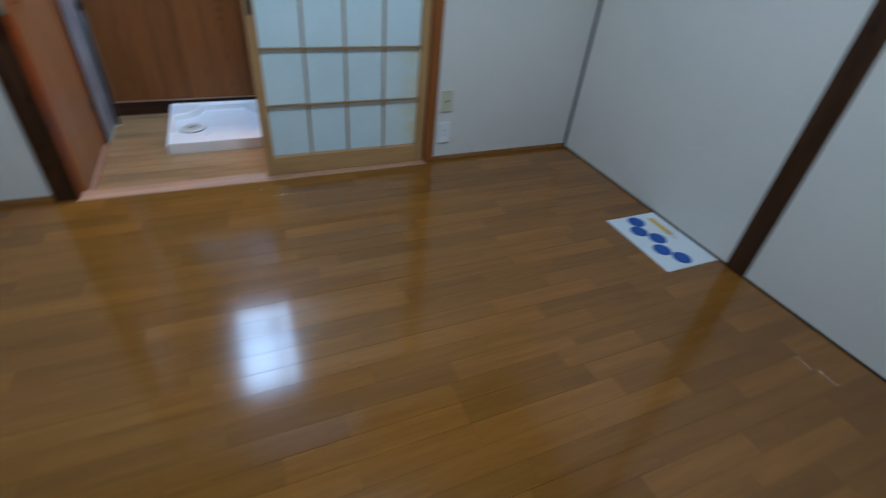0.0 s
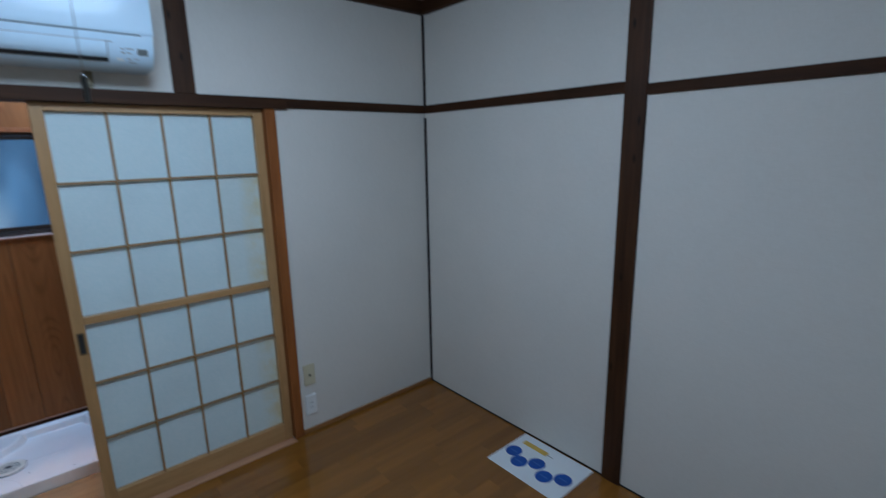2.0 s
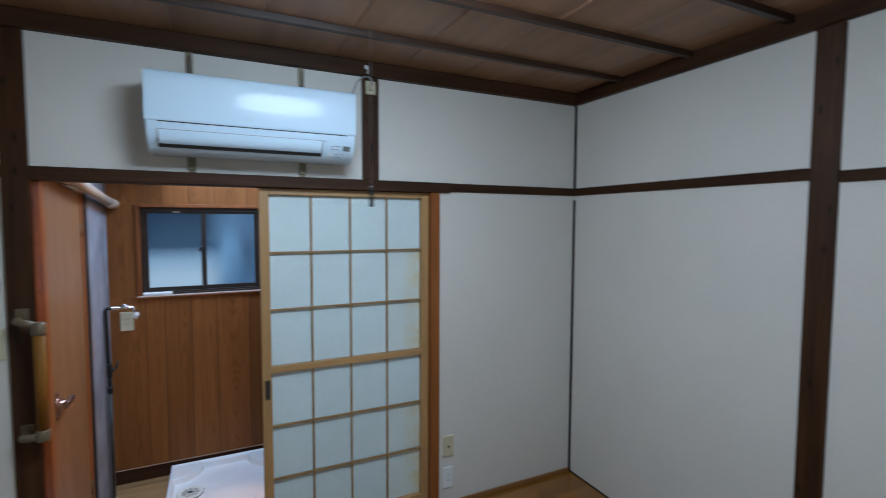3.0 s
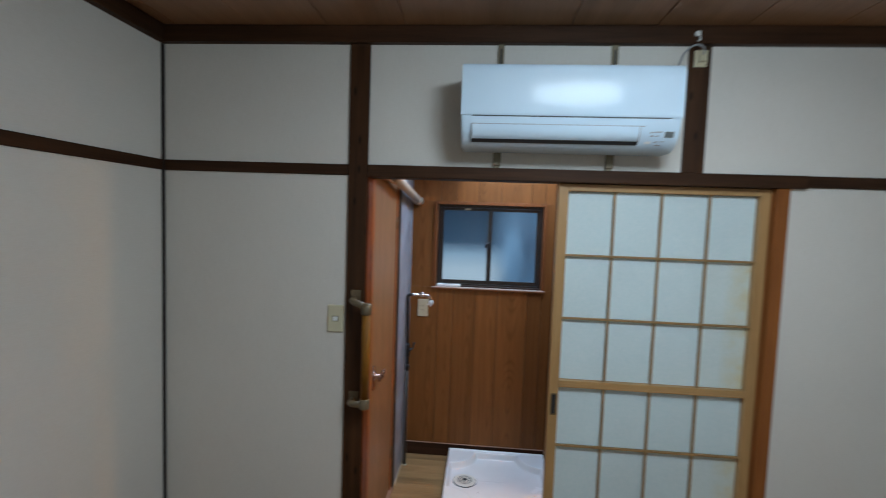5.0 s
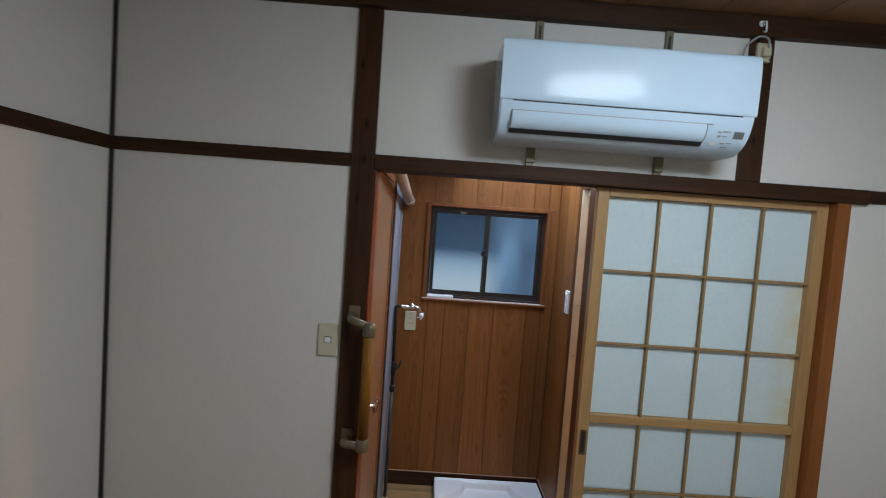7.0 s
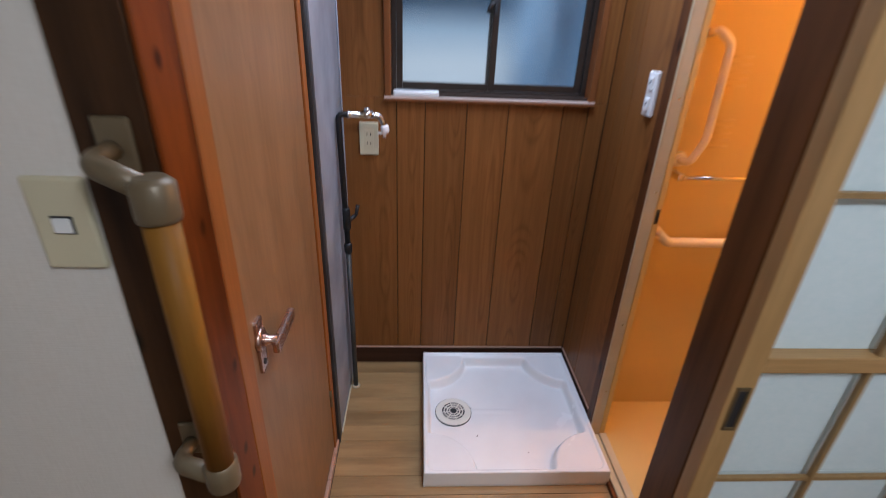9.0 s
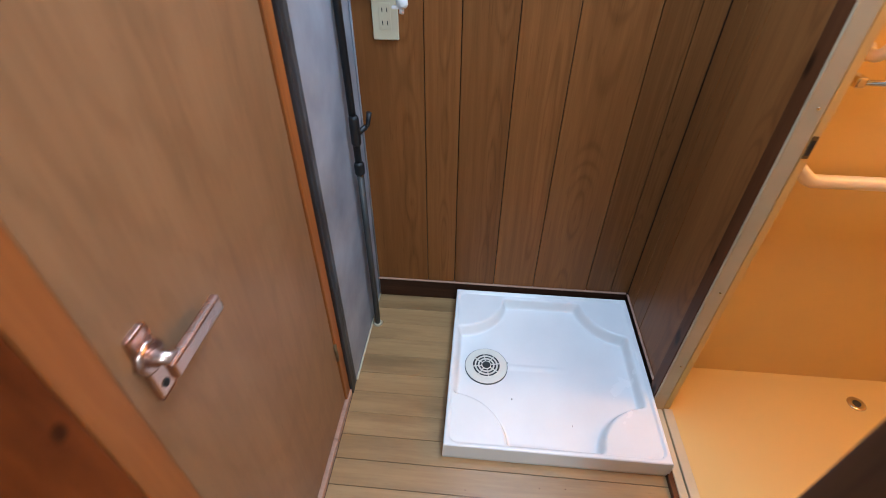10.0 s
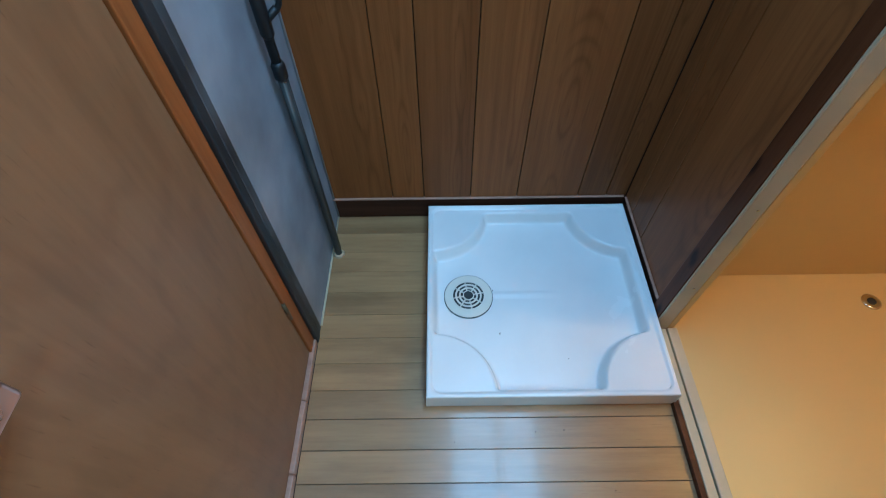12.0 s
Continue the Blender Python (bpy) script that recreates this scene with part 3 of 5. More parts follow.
# ---- wall plates ----
def wall_plate(name, x, z, w, h, label, category, kind):
    """Switch or socket on the north wall."""
    y = YN
    p = thing(name, (x, y, z), label, category)
    part("plate", B(x - w / 2, x + w / 2, y - 0.009, y + 0.001, z - h / 2, z + h / 2, 0.0045, 3), IVORY if kind != "white" else WHITE_PLASTIC, p)
    if kind == "switch":
        part("frame", B(x - 0.013, x + 0.013, y - 0.0105, y - 0.0085, z - 0.012, z + 0.012, 0.001), SLOT_DARK, p)
        part("rocker", B(x - 0.0105, x + 0.0105, y - 0.0135, y - 0.009, z - 0.0095, z + 0.0095, 0.0015), WHITE_PLASTIC, p, "small white rocker")
    elif kind == "aerial":
        part("socket_ring", T([(x, y - 0.009, z), (x, y - 0.0125, z)], 0.011), IVORY, p)
        part("socket_hole", T([(x, y - 0.012, z), (x, y - 0.0135, z)], 0.0065), SLOT_DARK, p, "dark aerial socket")
    else:
        part("insert", B(x - 0.015, x + 0.015, y - 0.0105, y - 0.0085, z - 0.028, z + 0.028, 0.001), WHITE_PLASTIC, p)
        for dz in (-0.013, 0.013):
            for dx in (-0.006, 0.006):
                part("slot", B(x + dx - 0.001, x + dx + 0.001, y - 0.0112, y - 0.0102, z + dz - 0.005, z + dz + 0.005), SLOT_DARK, p)
    return p


wall_plate("light_switch", -0.636, 1.133, 0.072, 0.120, "yellowed ivory light switch plate on the wall", "light switch", "switch")
wall_plate("aerial_socket", 1.268, 0.346, 0.066, 0.120, "yellowed ivory aerial socket plate on the wall", "wall socket", "aerial")
wall_plate("wall_socket", 1.266, 0.166, 0.066, 0.120, "off-white power socket plate low on the wall", "wall socket", "white")


# ---- handrail on the doorway post ----
def handrail():
    x, y = -0.479, YN - 0.082
    yb = YN - 0.013
    h = thing("grab_handrail", (x, yb, 0.75), "short vertical yellow wooden handrail with taupe brackets on the dark post", "handrail")
    part("bar", T([(x, y, 0.80), (x, y, 1.188)], 0.0185, 20), RAIL_WOOD, h, "yellow varnished wooden bar")
    for z, s in ((1.234, 1), (0.784, -1)):
        zc = 1.198 if s > 0 else 0.792
        br = part("bracket", join(B(-0.566, -0.524, yb - 0.006, yb + 0.001, z - 0.032, z + 0.032, 0.004, 3),
                                  T(bend([(-0.548, yb - 0.004, z - 0.004), (-0.556, yb - 0.040, z - 0.010), (x - 0.012, y + 0.002, zc + 0.010 * s)], 0.02), [0.011, 0.011, 0.012, 0.012, 0.013, 0.013, 0.0135, 0.014, 0.014], 12)), BRACKET, h, "dull taupe bracket")
        part("end_cap", T([(x, y, zc - 0.024), (x, y, zc - 0.020), (x, y, zc + 0.016), (x, y, zc + 0.023)], [0.0215, 0.0225, 0.0225, 0.015], 20), BRACKET, br)
    return h


handrail()


# ---- air conditioner ----
def air_conditioner():
    x0, x1 = -0.104, 0.695
    a = thing("air_conditioner", ((x0 + x1) / 2, YN, 1.87), "white wall-mounted split air conditioner above the doorway", "air conditioner")
    back = YN - 0.014
    side = [(back, 1.868), (2.205, 1.866), (2.178, 1.872), (2.150, 1.890), (2.128, 1.918), (2.116, 1.950), (2.110, 1.974), (2.112, 2.150), (2.118, 2.162), (2.130, 2.167), (back, 2.167)]
    body = extrude_profile(side, "x", x0, x1)
    bmesh.ops.bevel(body, geom=[e for e in body.edges if abs(e.verts[0].co.x - e.verts[1].co.x) < 1e-5], offset=0.005, segments=2, affect="EDGES")
    part("body", body, AC_WHITE, a)
    front = [(2.1025 + 0.15 * (z - 2.10) ** 2, z) for z in [1.984 + 0.012 * k for k in range(13)]]
    panel = extrude_profile([(2.112, 1.979), (2.107, 1.979)] + front + [(2.1045, 2.142), (2.1075, 2.153), (2.1125, 2.162), (2.119, 2.1675), (2.127, 2.169), (2.132, 2.1685), (2.120, 2.150)], "x", x0 - 0.0015, x1 + 0.0015)
    part("front_panel", panel, AC_WHITE, a, "smooth glossy white front panel")
    part("panel_gap", B(x0 + 0.04, x1 - 0.04, 2.1085, 2.113, 1.9752, 1.9785), SLOT_DARK, a)
    # air flap: a strip that follows the curved front
    fx0, fx1 = -0.062, 0.548
    flap = extrude_profile([(2.1180, 1.946), (2.1120, 1.947), (2.1140, 1.930), (2.1205, 1.914), (2.1290, 1.903), (2.1385, 1.8975), (2.1440, 1.900), (2.1330, 1.912), (2.1230, 1.930)], "x", fx0, fx1)
    fl = part("air_flap", flap, AC_WHITE, a, "white air flap, closed")
    part("slot", extrude_profile([(2.1395, 1.8970), (2.1470, 1.8900), (2.1540, 1.8850), (2.1640, 1.890), (2.1520, 1.899)], "x", fx0 - 0.004, fx1 + 0.004), SLOT_DARK, a, "dark air slot")
    part("flap_edge", extrude_profile([(2.1125, 1.9495), (2.1185, 1.9495), (2.1185, 1.9472), (2.1130, 1.9472)], "x", fx0 - 0.004, fx1 + 0.020), INK_GREY, fl)
    for xx in (fx0 - 0.004, fx1 + 0.002):
        part("flap_seam", extrude_profile([(2.1135, 1.948), (2.1185, 1.9485), (2.146, 1.898), (2.1385, 1.8955), (2.1215, 1.9120)], "x", xx, xx + 0.0025), INK_GREY, fl)
    # marks and buttons
    def on_front(u0, u1, z0, z1, material, name, label=""):
        yf = lambda z: np.interp(z, [1.866, 1.872, 1.890, 1.918, 1.950, 1.974], [2.205, 2.178, 2.150, 2.128, 2.116, 2.110])
        part(name, extrude_profile([(yf(z0) - 0.0018, z0), (yf(z1) - 0.0018, z1), (yf(z1) + 0.002, z1), (yf(z0) + 0.002, z0)], "x", u0, u1), material, a, label)
    on_front(0.642, 0.674, 1.912, 1.932, LCD, "display", "small grey display window")
    on_front(0.590, 0.602, 1.926, 1.930, INK_GREY, "mark")
    on_front(0.606, 0.630, 1.928, 1.932, INK_GREY, "mark")
    on_front(0.592, 0.602, 1.914, 1.919, INK_GREY, "mark")
    on_front(0.608, 0.622, 1.915, 1.918, INK_GREY, "mark")
    on_front(0.578, 0.598, 1.8905, 1.8985, WHITE_PLASTIC, "button", "pale operation button")
    on_front(0.610, 0.622, 1.896, 1.899, INK_GREY, "mark")
    on_front(0.630, 0.646, 1.898, 1.900, INK_GREY, "mark")
    on_front(0.616, 0.638, 1.8865, 1.8885, INK_GREY, "mark")
    for xx in (0.040, 0.497):
        part("mounting_strip", join(B(xx - 0.013, xx + 0.013, YN - 0.012, YN + 0.001, RAIL1 - 0.012, 2.312, 0.001), B(xx - 0.016, xx + 0.016, YN - 0.020, YN - 0.0125, RAIL1 + 0.010, 1.870, 0.002)), BEIGE_METAL, a, "beige metal mounting strip")
        part("strip_slot", B(xx - 0.004, xx + 0.004, YN - 0.0135, YN - 0.0115, 2.19, 2.29), SLOT_DARK, a)
    cord = part("power_cord", T(bend([(0.690, 2.22, 2.12), (0.722, 2.26, 2.20), (0.752, 2.285, 2.270), (0.785, 2.268, 2.298), (0.822, 2.268, 2.290), (0.826, 2.282, 2.262)], 0.02), 0.0035, 10), INK_GREY, a, "thin grey power cord")
    part("plug", B(0.812, 0.840, YN - 0.046, YN - 0.027, 2.236, 2.268, 0.005, 3), IVORY, cord, "ivory plug")
    return a


air_conditioner()
sock = thing("wall_socket", (0.826, YN, 2.25), "ivory socket plate high on the short dark post", "wall socket")
part("plate", B(0.802, 0.850, YN - PROUD - 0.014, YN - PROUD + 0.001, 2.222, 2.286, 0.003, 3), IVORY, sock)
part("earth_terminal", T([(0.845, YN - 0.030, 2.229), (0.845, YN - 0.026, 2.229)], 0.003), CHROME, sock)
hook = thing("ceiling_hook", (0.80, YN - 0.05, 2.33), "small white screw hook under the ceiling trim", "hook")
part("screw_plate", T([(0.80, YN - 0.036, 2.345), (0.80, YN - 0.040, 2.345)], 0.010), WHITE_PLASTIC, hook)
part("hook_arm", T(bend([(0.80, YN - 0.038, 2.345), (0.80, YN - 0.062, 2.345), (0.80, YN - 0.064, 2.307), (0.80, YN - 0.050, 2.314)], 0.008), 0.003, 10), WHITE_PLASTIC, hook)

# ---- ceiling lamp with pull cord ----
LX, LY = 0.512, 1.035
lamp = thing("ceiling_lamp", (LX, LY, ZC), "round white ceiling lamp, lit, with a pull cord", "ceiling lamp")
ring = [(0.0, 2.246), (0.12, 2.247), (0.210, 2.250), (0.240, 2.260), (0.248, 2.275)]
part("diffuser", T([(LX, LY, z) for r, z in ring] + [(LX, LY, 2.345)], [0.02] + [r for r, z in ring[1:]] + [0.246], 48), LAMP_SHADE, lamp, "glowing milky diffuser")
part("base_plate", T([(LX, LY, 2.3455), (LX, LY, 2.352), (LX, LY, 2.353), (LX, LY, 2.3795)], [0.20, 0.18, 0.07, 0.07], 40), WHITE_PLASTIC, lamp)
part("cord_guide", T([(0.448, 0.915, 2.348), (0.352, 0.750, 2.340), (0.350, 0.745, 2.325)], [0.007, 0.006, 0.004], 12), WHITE_PLASTIC, lamp, "slim white cord guide arm")
part("pull_cord", T([(0.35, 0.745, 2.33), (0.35, 0.745, 1.655)], 0.0005, 8), INK_GREY, lamp, "thin grey pull cord")
part("cord_weight", T([(0.35, 0.745, 1.658), (0.35, 0.745, 1.655), (0.35, 0.745, 1.628), (0.35, 0.745, 1.626)], [0.002, 0.0034, 0.0034, 0.0025], 12), PIPE_GREY, lamp, "grey cord weight")

# ---- paper sheet on the floor ----
def paper_sheet():
    x0, x1, y0, y1 = 1.823, 2.128, 1.072, 1.492
    p = thing("paper_sheet", ((x0 + x1) / 2, (y0 + y1) / 2, 0), "white printed sheet with five blue discs on the floor", "paper sheet")
    part("sheet", B(x0, x1, y0, y1, 0.0008, 0.0024), PAPER, p)
    at = lambda u, v: (x1 - v * (x1 - x0), y1 - u * (y1 - y0))
    for u, v in ((0.128, 0.528), (0.30, 0.68), (0.475, 0.518), (0.668, 0.679), (0.85, 0.522)):
        cx, cy = at(u, v)
        disc = part("printed_disc", T([(cx, cy, 0.0022), (cx, cy, 0.0028)], 0.043, 32), INK_BLUE, p, "blue printed disc")
        part("text_bar", B(cx - 0.004, cx + 0.004, cy - 0.022, cy + 0.022, 0.0028, 0.0031), INK_BLUE_PALE, disc)
    (ax, ay), (bx, by) = at(0.10, 0.30), at(0.46, 0.14)
    bar = part("printed_bar", B(bx - 0.012 - 0.025, bx - 0.004, by, ay, 0.0022, 0.0028), INK_YELLOW, p, "yellow printed bar")
    part("bar_tip", B(bx - 0.026, bx - 0.020, by - 0.035, by - 0.001, 0.0022, 0.0028), INK_GREY, bar)
    return p


INK_BLUE_PALE = plain("pale_blue_ink", (0.05, 0.15, 0.48), 0.5)
paper_sheet()

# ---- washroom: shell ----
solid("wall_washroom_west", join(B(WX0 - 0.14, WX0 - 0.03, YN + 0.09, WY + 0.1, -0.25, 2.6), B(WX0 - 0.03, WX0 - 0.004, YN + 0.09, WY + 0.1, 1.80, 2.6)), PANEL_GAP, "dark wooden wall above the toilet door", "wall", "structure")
solid("washroom_base", B(WX0 - 0.03, BX1 + 0.1, 2.396, WY + 0.1, -0.25, WZ - 0.004), FLOOR_BASE, "floor base", "floor", "structure")

# back wall: boards of printed wood round the window
VX0, VX1, VZ0, VZ1 = -0.335, 0.425, 1.108, 1.705
SKY0 = 1.927
wall_back = solid("wall_washroom_north", join(B(WX0 - 0.03, VX0 + 0.02, WY + 0.008, WY + 0.09, -0.25, 2.6), B(VX1 - 0.02, BX0 + 0.1, WY + 0.008, WY + 0.09, -0.25, 2.6),
                  B(VX0 + 0.02, VX1 - 0.02, WY + 0.008, WY + 0.09, -0.25, VZ0 + 0.02), B(VX0 + 0.02, VX1 - 0.02, WY + 0.008, WY + 0.09, VZ1 - 0.02, 2.6)), PANEL_GAP, "reddish-brown wood-panelled washroom wall", "wall", "structure")
GROOVES = [WX0 + 0.004, -0.294, -0.190, -0.037, 0.116, 0.318, 0.412, WX1 - 0.001]


def panel_board(parent, x0, x1, z0, z1):
    part("board", B(x0, x1, WY, WY + 0.0085, z0, z1, 0.0008, 1), PANEL, parent)


for g0, g1 in zip(GROOVES, GROOVES[1:]):
    a, b = g0 + 0.0013, g1 - 0.0013
    panel_board(wall_back, a, b, 0.0055, VZ0 + 0.004)
    panel_board(wall_back, a, b, VZ1 - 0.004, 2.30)
panel_board(wall_back, GROOVES[0] + 0.001, VX0 + 0.004, VZ0 + 0.0045, VZ1 - 0.0045)
panel_board(wall_back, VX1 - 0.004, WX1 - 0.002, VZ0 + 0.0045, VZ1 - 0.0045)
solid("baseboard", B(WX0 + 0.004, WX1 - 0.002, WY - 0.003, WY + 0.006, WZ, -0.0005, 0.001), DARK_BASE, "dark brown washroom baseboard", "baseboard", "structure")
solid("trim", B(WX0 + 0.004, WX1 - 0.0075, WY - 0.0065, WY + 0.006, 0.0, 0.0048, 0.0015), PINK_TRIM, "thin pinkish wooden trim strip", "trim strip", "structure")

# east wall of the washroom with the bathroom doorway
wall_side = solid("wall_washroom_east", join(B(WX1 + 0.008, WX1 + 0.045, BY1 + 0.02, WY + 0.008, -0.25, 2.6), B(WX1 + 0.008, WX1 + 0.045, 2.396, BY1 + 0.02, 1.825, 2.6),
                  B(WX1 + 0.008, WX1 + 0.045, 2.396, BY0 - 0.02, -0.25, 1.825)), PANEL_GAP, "reddish-brown wood-panelled washroom side wall", "wall", "structure")
SIDE = [BY1 + 0.0460, 3.350, 3.453, WY - 0.0005]
for g0, g1 in zip(SIDE, SIDE[1:]):
    part("board", B(WX1, WX1 + 0.0085, g0 + 0.0013, g1 - 0.0013, 0.0055, 2.30, 0.0008, 1), PANEL, wall_side)
for g0, g1 in zip([2.50, 2.63, 2.79, 2.95], [2.63, 2.79, 2.95, BY1 + 0.004]):
    part("board", B(WX1, WX1 + 0.0085, g0 + 0.0012, g1 - 0.0012, 1.822, 2.30, 0.0012, 1), PANEL, wall_side)
solid("baseboard", B(WX1 - 0.001, WX1 + 0.006, BY1 + 0.0475, WY - 0.008, WZ, -0.0005, 0.001), DARK_BASE, "dark brown washroom baseboard", "baseboard", "structure")
solid("trim", B(WX1 - 0.0065, WX1 + 0.006, BY1 + 0.0475, WY - 0.0075, 0.0, 0.0048, 0.0015), PINK_TRIM, "thin pinkish wooden trim strip", "trim strip", "structure")

# bathroom door frame
def prism(outline, z0, z1):
    """An upright bar with the given outline in plan."""
    bm = bmesh.new()
    low, high = ([bm.verts.new((x, y, z)) for x, y in outline] for z in (z0, z1))
    for k in range(len(outline)):
        m = (k + 1) % len(outline)
        bm.faces.new((low[k], low[m], high[m], high[k]))
    bm.faces.new(low[::-1])
    bm.faces.new(high)
    bmesh.ops.recalc_face_normals(bm, faces=bm.faces)
    return bm


f = thing("bathroom_door_frame", (0.53, BY1, WZ), "ivory-coated metal bathroom door frame with dark wooden edge", "door frame", "structure")
part("wooden_edge", join(B(WX1 - 0.006, WX1 + 0.004, BY1 + 0.0015, BY1 + 0.0460, WZ, 1.842, 0.002), B(WX1 + 0.0045, 0.4865, BY1 + 0.0016, BY1 + 0.02, WZ, 1.842, 0.001)), JAMB_WOOD, f, "dark brown wooden edge")
part("wooden_edge", B(WX1 - 0.004, 0.5235, BY0 - 0.018, BY0 + 0.004, WZ, 1.842, 0.002), JAMB_WOOD, f)
part("wooden_edge", B(WX1 - 0.004, 0.5235, BY0 + 0.0045, BY1 - 0.0105, 1.806, 1.842, 0.002), JAMB_WOOD, f)
part("jamb", prism([(0.4765, BY1 + 0.0012), (0.4765, BY1 - 0.0025), (0.4790, BY1 - 0.0050), (0.4815, BY1 - 0.0035), (0.5080, BY1 - 0.0110), (0.5105, BY1 - 0.0110), (0.5105, BY1 + 0.0012)], WZ, 1.806), IVORY_FRAME, f)
# bath wall yellow here stands in for the bulb's light on the jamb
part("inner_jamb", B(0.5132, 0.5310, BY1 - 0.0100, BY1 + 0.0180, WZ, 1.806, 0.0015), BATH_WALL, f, "ivory inner jamb, bulb light put into its yellowish colour")
part("joint_line", B(0.5106, 0.5131, BY1 - 0.0040, BY1 + 0.018, WZ, 1.806), SLOT_DARK, f)
part("jamb", B(0.524, 0.531, BY0 - 0.018, BY0 + 0.006, WZ, 1.806, 0.0015), IVORY_FRAME, f)
part("head", B(0.500, 0.531, BY0 + 0.0065, BY1 - 0.0165, 1.775, 1.806, 0.0015), IVORY_FRAME, f)
part("sill", join(B(0.484, 0.5085, BY0 + 0.0065, BY1 - 0.0115, WZ - 0.006, -0.066, 0.002), B(0.5105, 0.5385, BY0 + 0.0065, BY1 - 0.0115, WZ - 0.006, -0.060, 0.003)), IVORY_FRAME, f)
part("wooden_edge", B(0.468, 0.4835, BY0 + 0.0065, BY1 - 0.006, WZ, -0.067, 0.002), JAMB_WOOD, f)
part("strike_plate", B(0.5150, 0.5270, BY1 - 0.0120, BY1 - 0.0095, 0.828, 0.876, 0.001), BRASS, f, "small metal strike plate")
part("strike_hole", B(0.5170, 0.5250, BY1 - 0.0128, BY1 - 0.0118, 0.836, 0.868), SLOT_DARK, f)
for z in (0.15, 0.45, 0.93, 1.2):
    part("screw", T([(0.499, BY1 - 0.0098, z), (0.4995, BY1 - 0.0060, z)], 0.0028, 10), CHROME, f)

# ---- toilet door on the west side ----
DX = -0.504
# thin added board: the post's east face, coloured as lit by the bathroom
solid("door_jamb_board", B(PW1 + 0.0005, PW1 + 0.006, YN - 0.011, 2.403, -0.002, 1.752, 0.002), KNOTTY_WOOD, "lit side of the knotty doorway post, warm light put into its orange-brown colour", "door jamb", "structure")
solid("door_trim", B(WX0 - 0.03, -0.499, 2.4035, 2.455, WZ, 1.80, 0.002), ORANGE_WOOD, "orange-brown wooden door trim", "door trim", "structure")
solid("door_trim", B(WX0 - 0.03, -0.499, 3.018, 3.058, WZ, 1.80, 0.002), ORANGE_WOOD, "orange-brown wooden door trim", "door trim", "structure")
solid("door_trim", B(WX0 - 0.03, -0.499, 2.4555, 3.0175, 1.768, 1.80, 0.002), ORANGE_WOOD, "orange-brown wooden door trim", "door trim", "structure")
door = thing("toilet_door", (DX, 2.72, WZ), "plain tan plywood door with a bronze lever handle, closed", "door")
part("leaf", B(DX - 0.030, DX, 2.4570, 3.0155, WZ + 0.030, 1.766, 0.0015), TOILET_DOOR, door)
hd = part("handle_plate", T([(DX - 0.001, 2.503, 0.822), (DX + 0.007, 2.503, 0.822), (DX + 0.010, 2.503, 0.822)], [0.024, 0.024, 0.019], 8), COPPER, door, "bronze handle rosette")
part("lower_plate", B(DX - 0.001, DX + 0.006, 2.486, 2.520, 0.752, 0.868, 0.006, 3), COPPER, door, "long bronze handle plate")
part("lever", join(T([(DX + 0.006, 2.503, 0.822), (DX + 0.016, 2.503, 0.822), (DX + 0.020, 2.503, 0.822), (DX + 0.036, 2.503, 0.822)], [0.012, 0.012, 0.009, 0.009], 16),
                   B(DX + 0.026, DX + 0.040, 2.492, 2.612, 0.796, 0.824, 0.005, 3)), COPPER, hd, "bronze lever")
part("key_hole", T([(DX + 0.005, 2.503, 0.772), (DX + 0.0075, 2.503, 0.772)], 0.006, 12), SLOT_DARK, hd)
part("latch_plate", B(DX - 0.012, DX + 0.0012, 2.4552, 2.4572, 0.795, 0.840), SLOT_DARK, door)
for z in (0.18, 1.55):
    part("hinge", T([(DX + 0.003, 3.0165, z - 0.035), (DX + 0.003, 3.0165, z + 0.035)], 0.005, 12), BRASS, door)
for y0, y1 in ((2.4035, 2.7055), (2.7060, 2.8835), (2.8840, 3.058)):
    solid("baseboard", B(WX0 - 0.01, -0.493, y0, y1, WZ, WZ + 0.026, 0.004), PINK_TRIM, "low pinkish wooden strip under the door", "baseboard", "structure")

# grey sheet wall, with pipes in front
# dark, then lighter: shading across the strip painted as two tones
solid("corner_strip", B(WX0 - 0.03, -0.490, 3.0585, 3.084, WZ, 2.5, 0.003), GREY_STRIP, "dark grey metal edge strip", "edge strip", "structure")
solid("edge_strip", B(WX0 - 0.03, -0.4915, 3.0845, 3.110, WZ, 2.5, 0.003), GREY_EDGE, "grey scuffed edge strip beside the sheet wall, shading put into its tone", "edge strip", "structure")
solid("wall_grey_sheet", B(WX0 - 0.03, -0.4935, 3.1105, WY + 0.004, WZ, 2.5, 0.001), GREY_PANEL, "bluish-grey painted sheet wall", "wall", "structure")
solid("sealant_line", T([(-0.491, 3.112, WZ + 0.001), (-0.491, WY - 0.005, WZ + 0.001)], 0.0035, 8), CAULK, "thin cream sealant line along the floor", "sealant", "structure")

solid("sealant_line", T([(-0.4905, WY - 0.002, WZ), (-0.4905, WY - 0.002, 1.95)], 0.0035, 8), GREY_PANEL, "thin grey sealant line up the corner", "sealant", "structure")


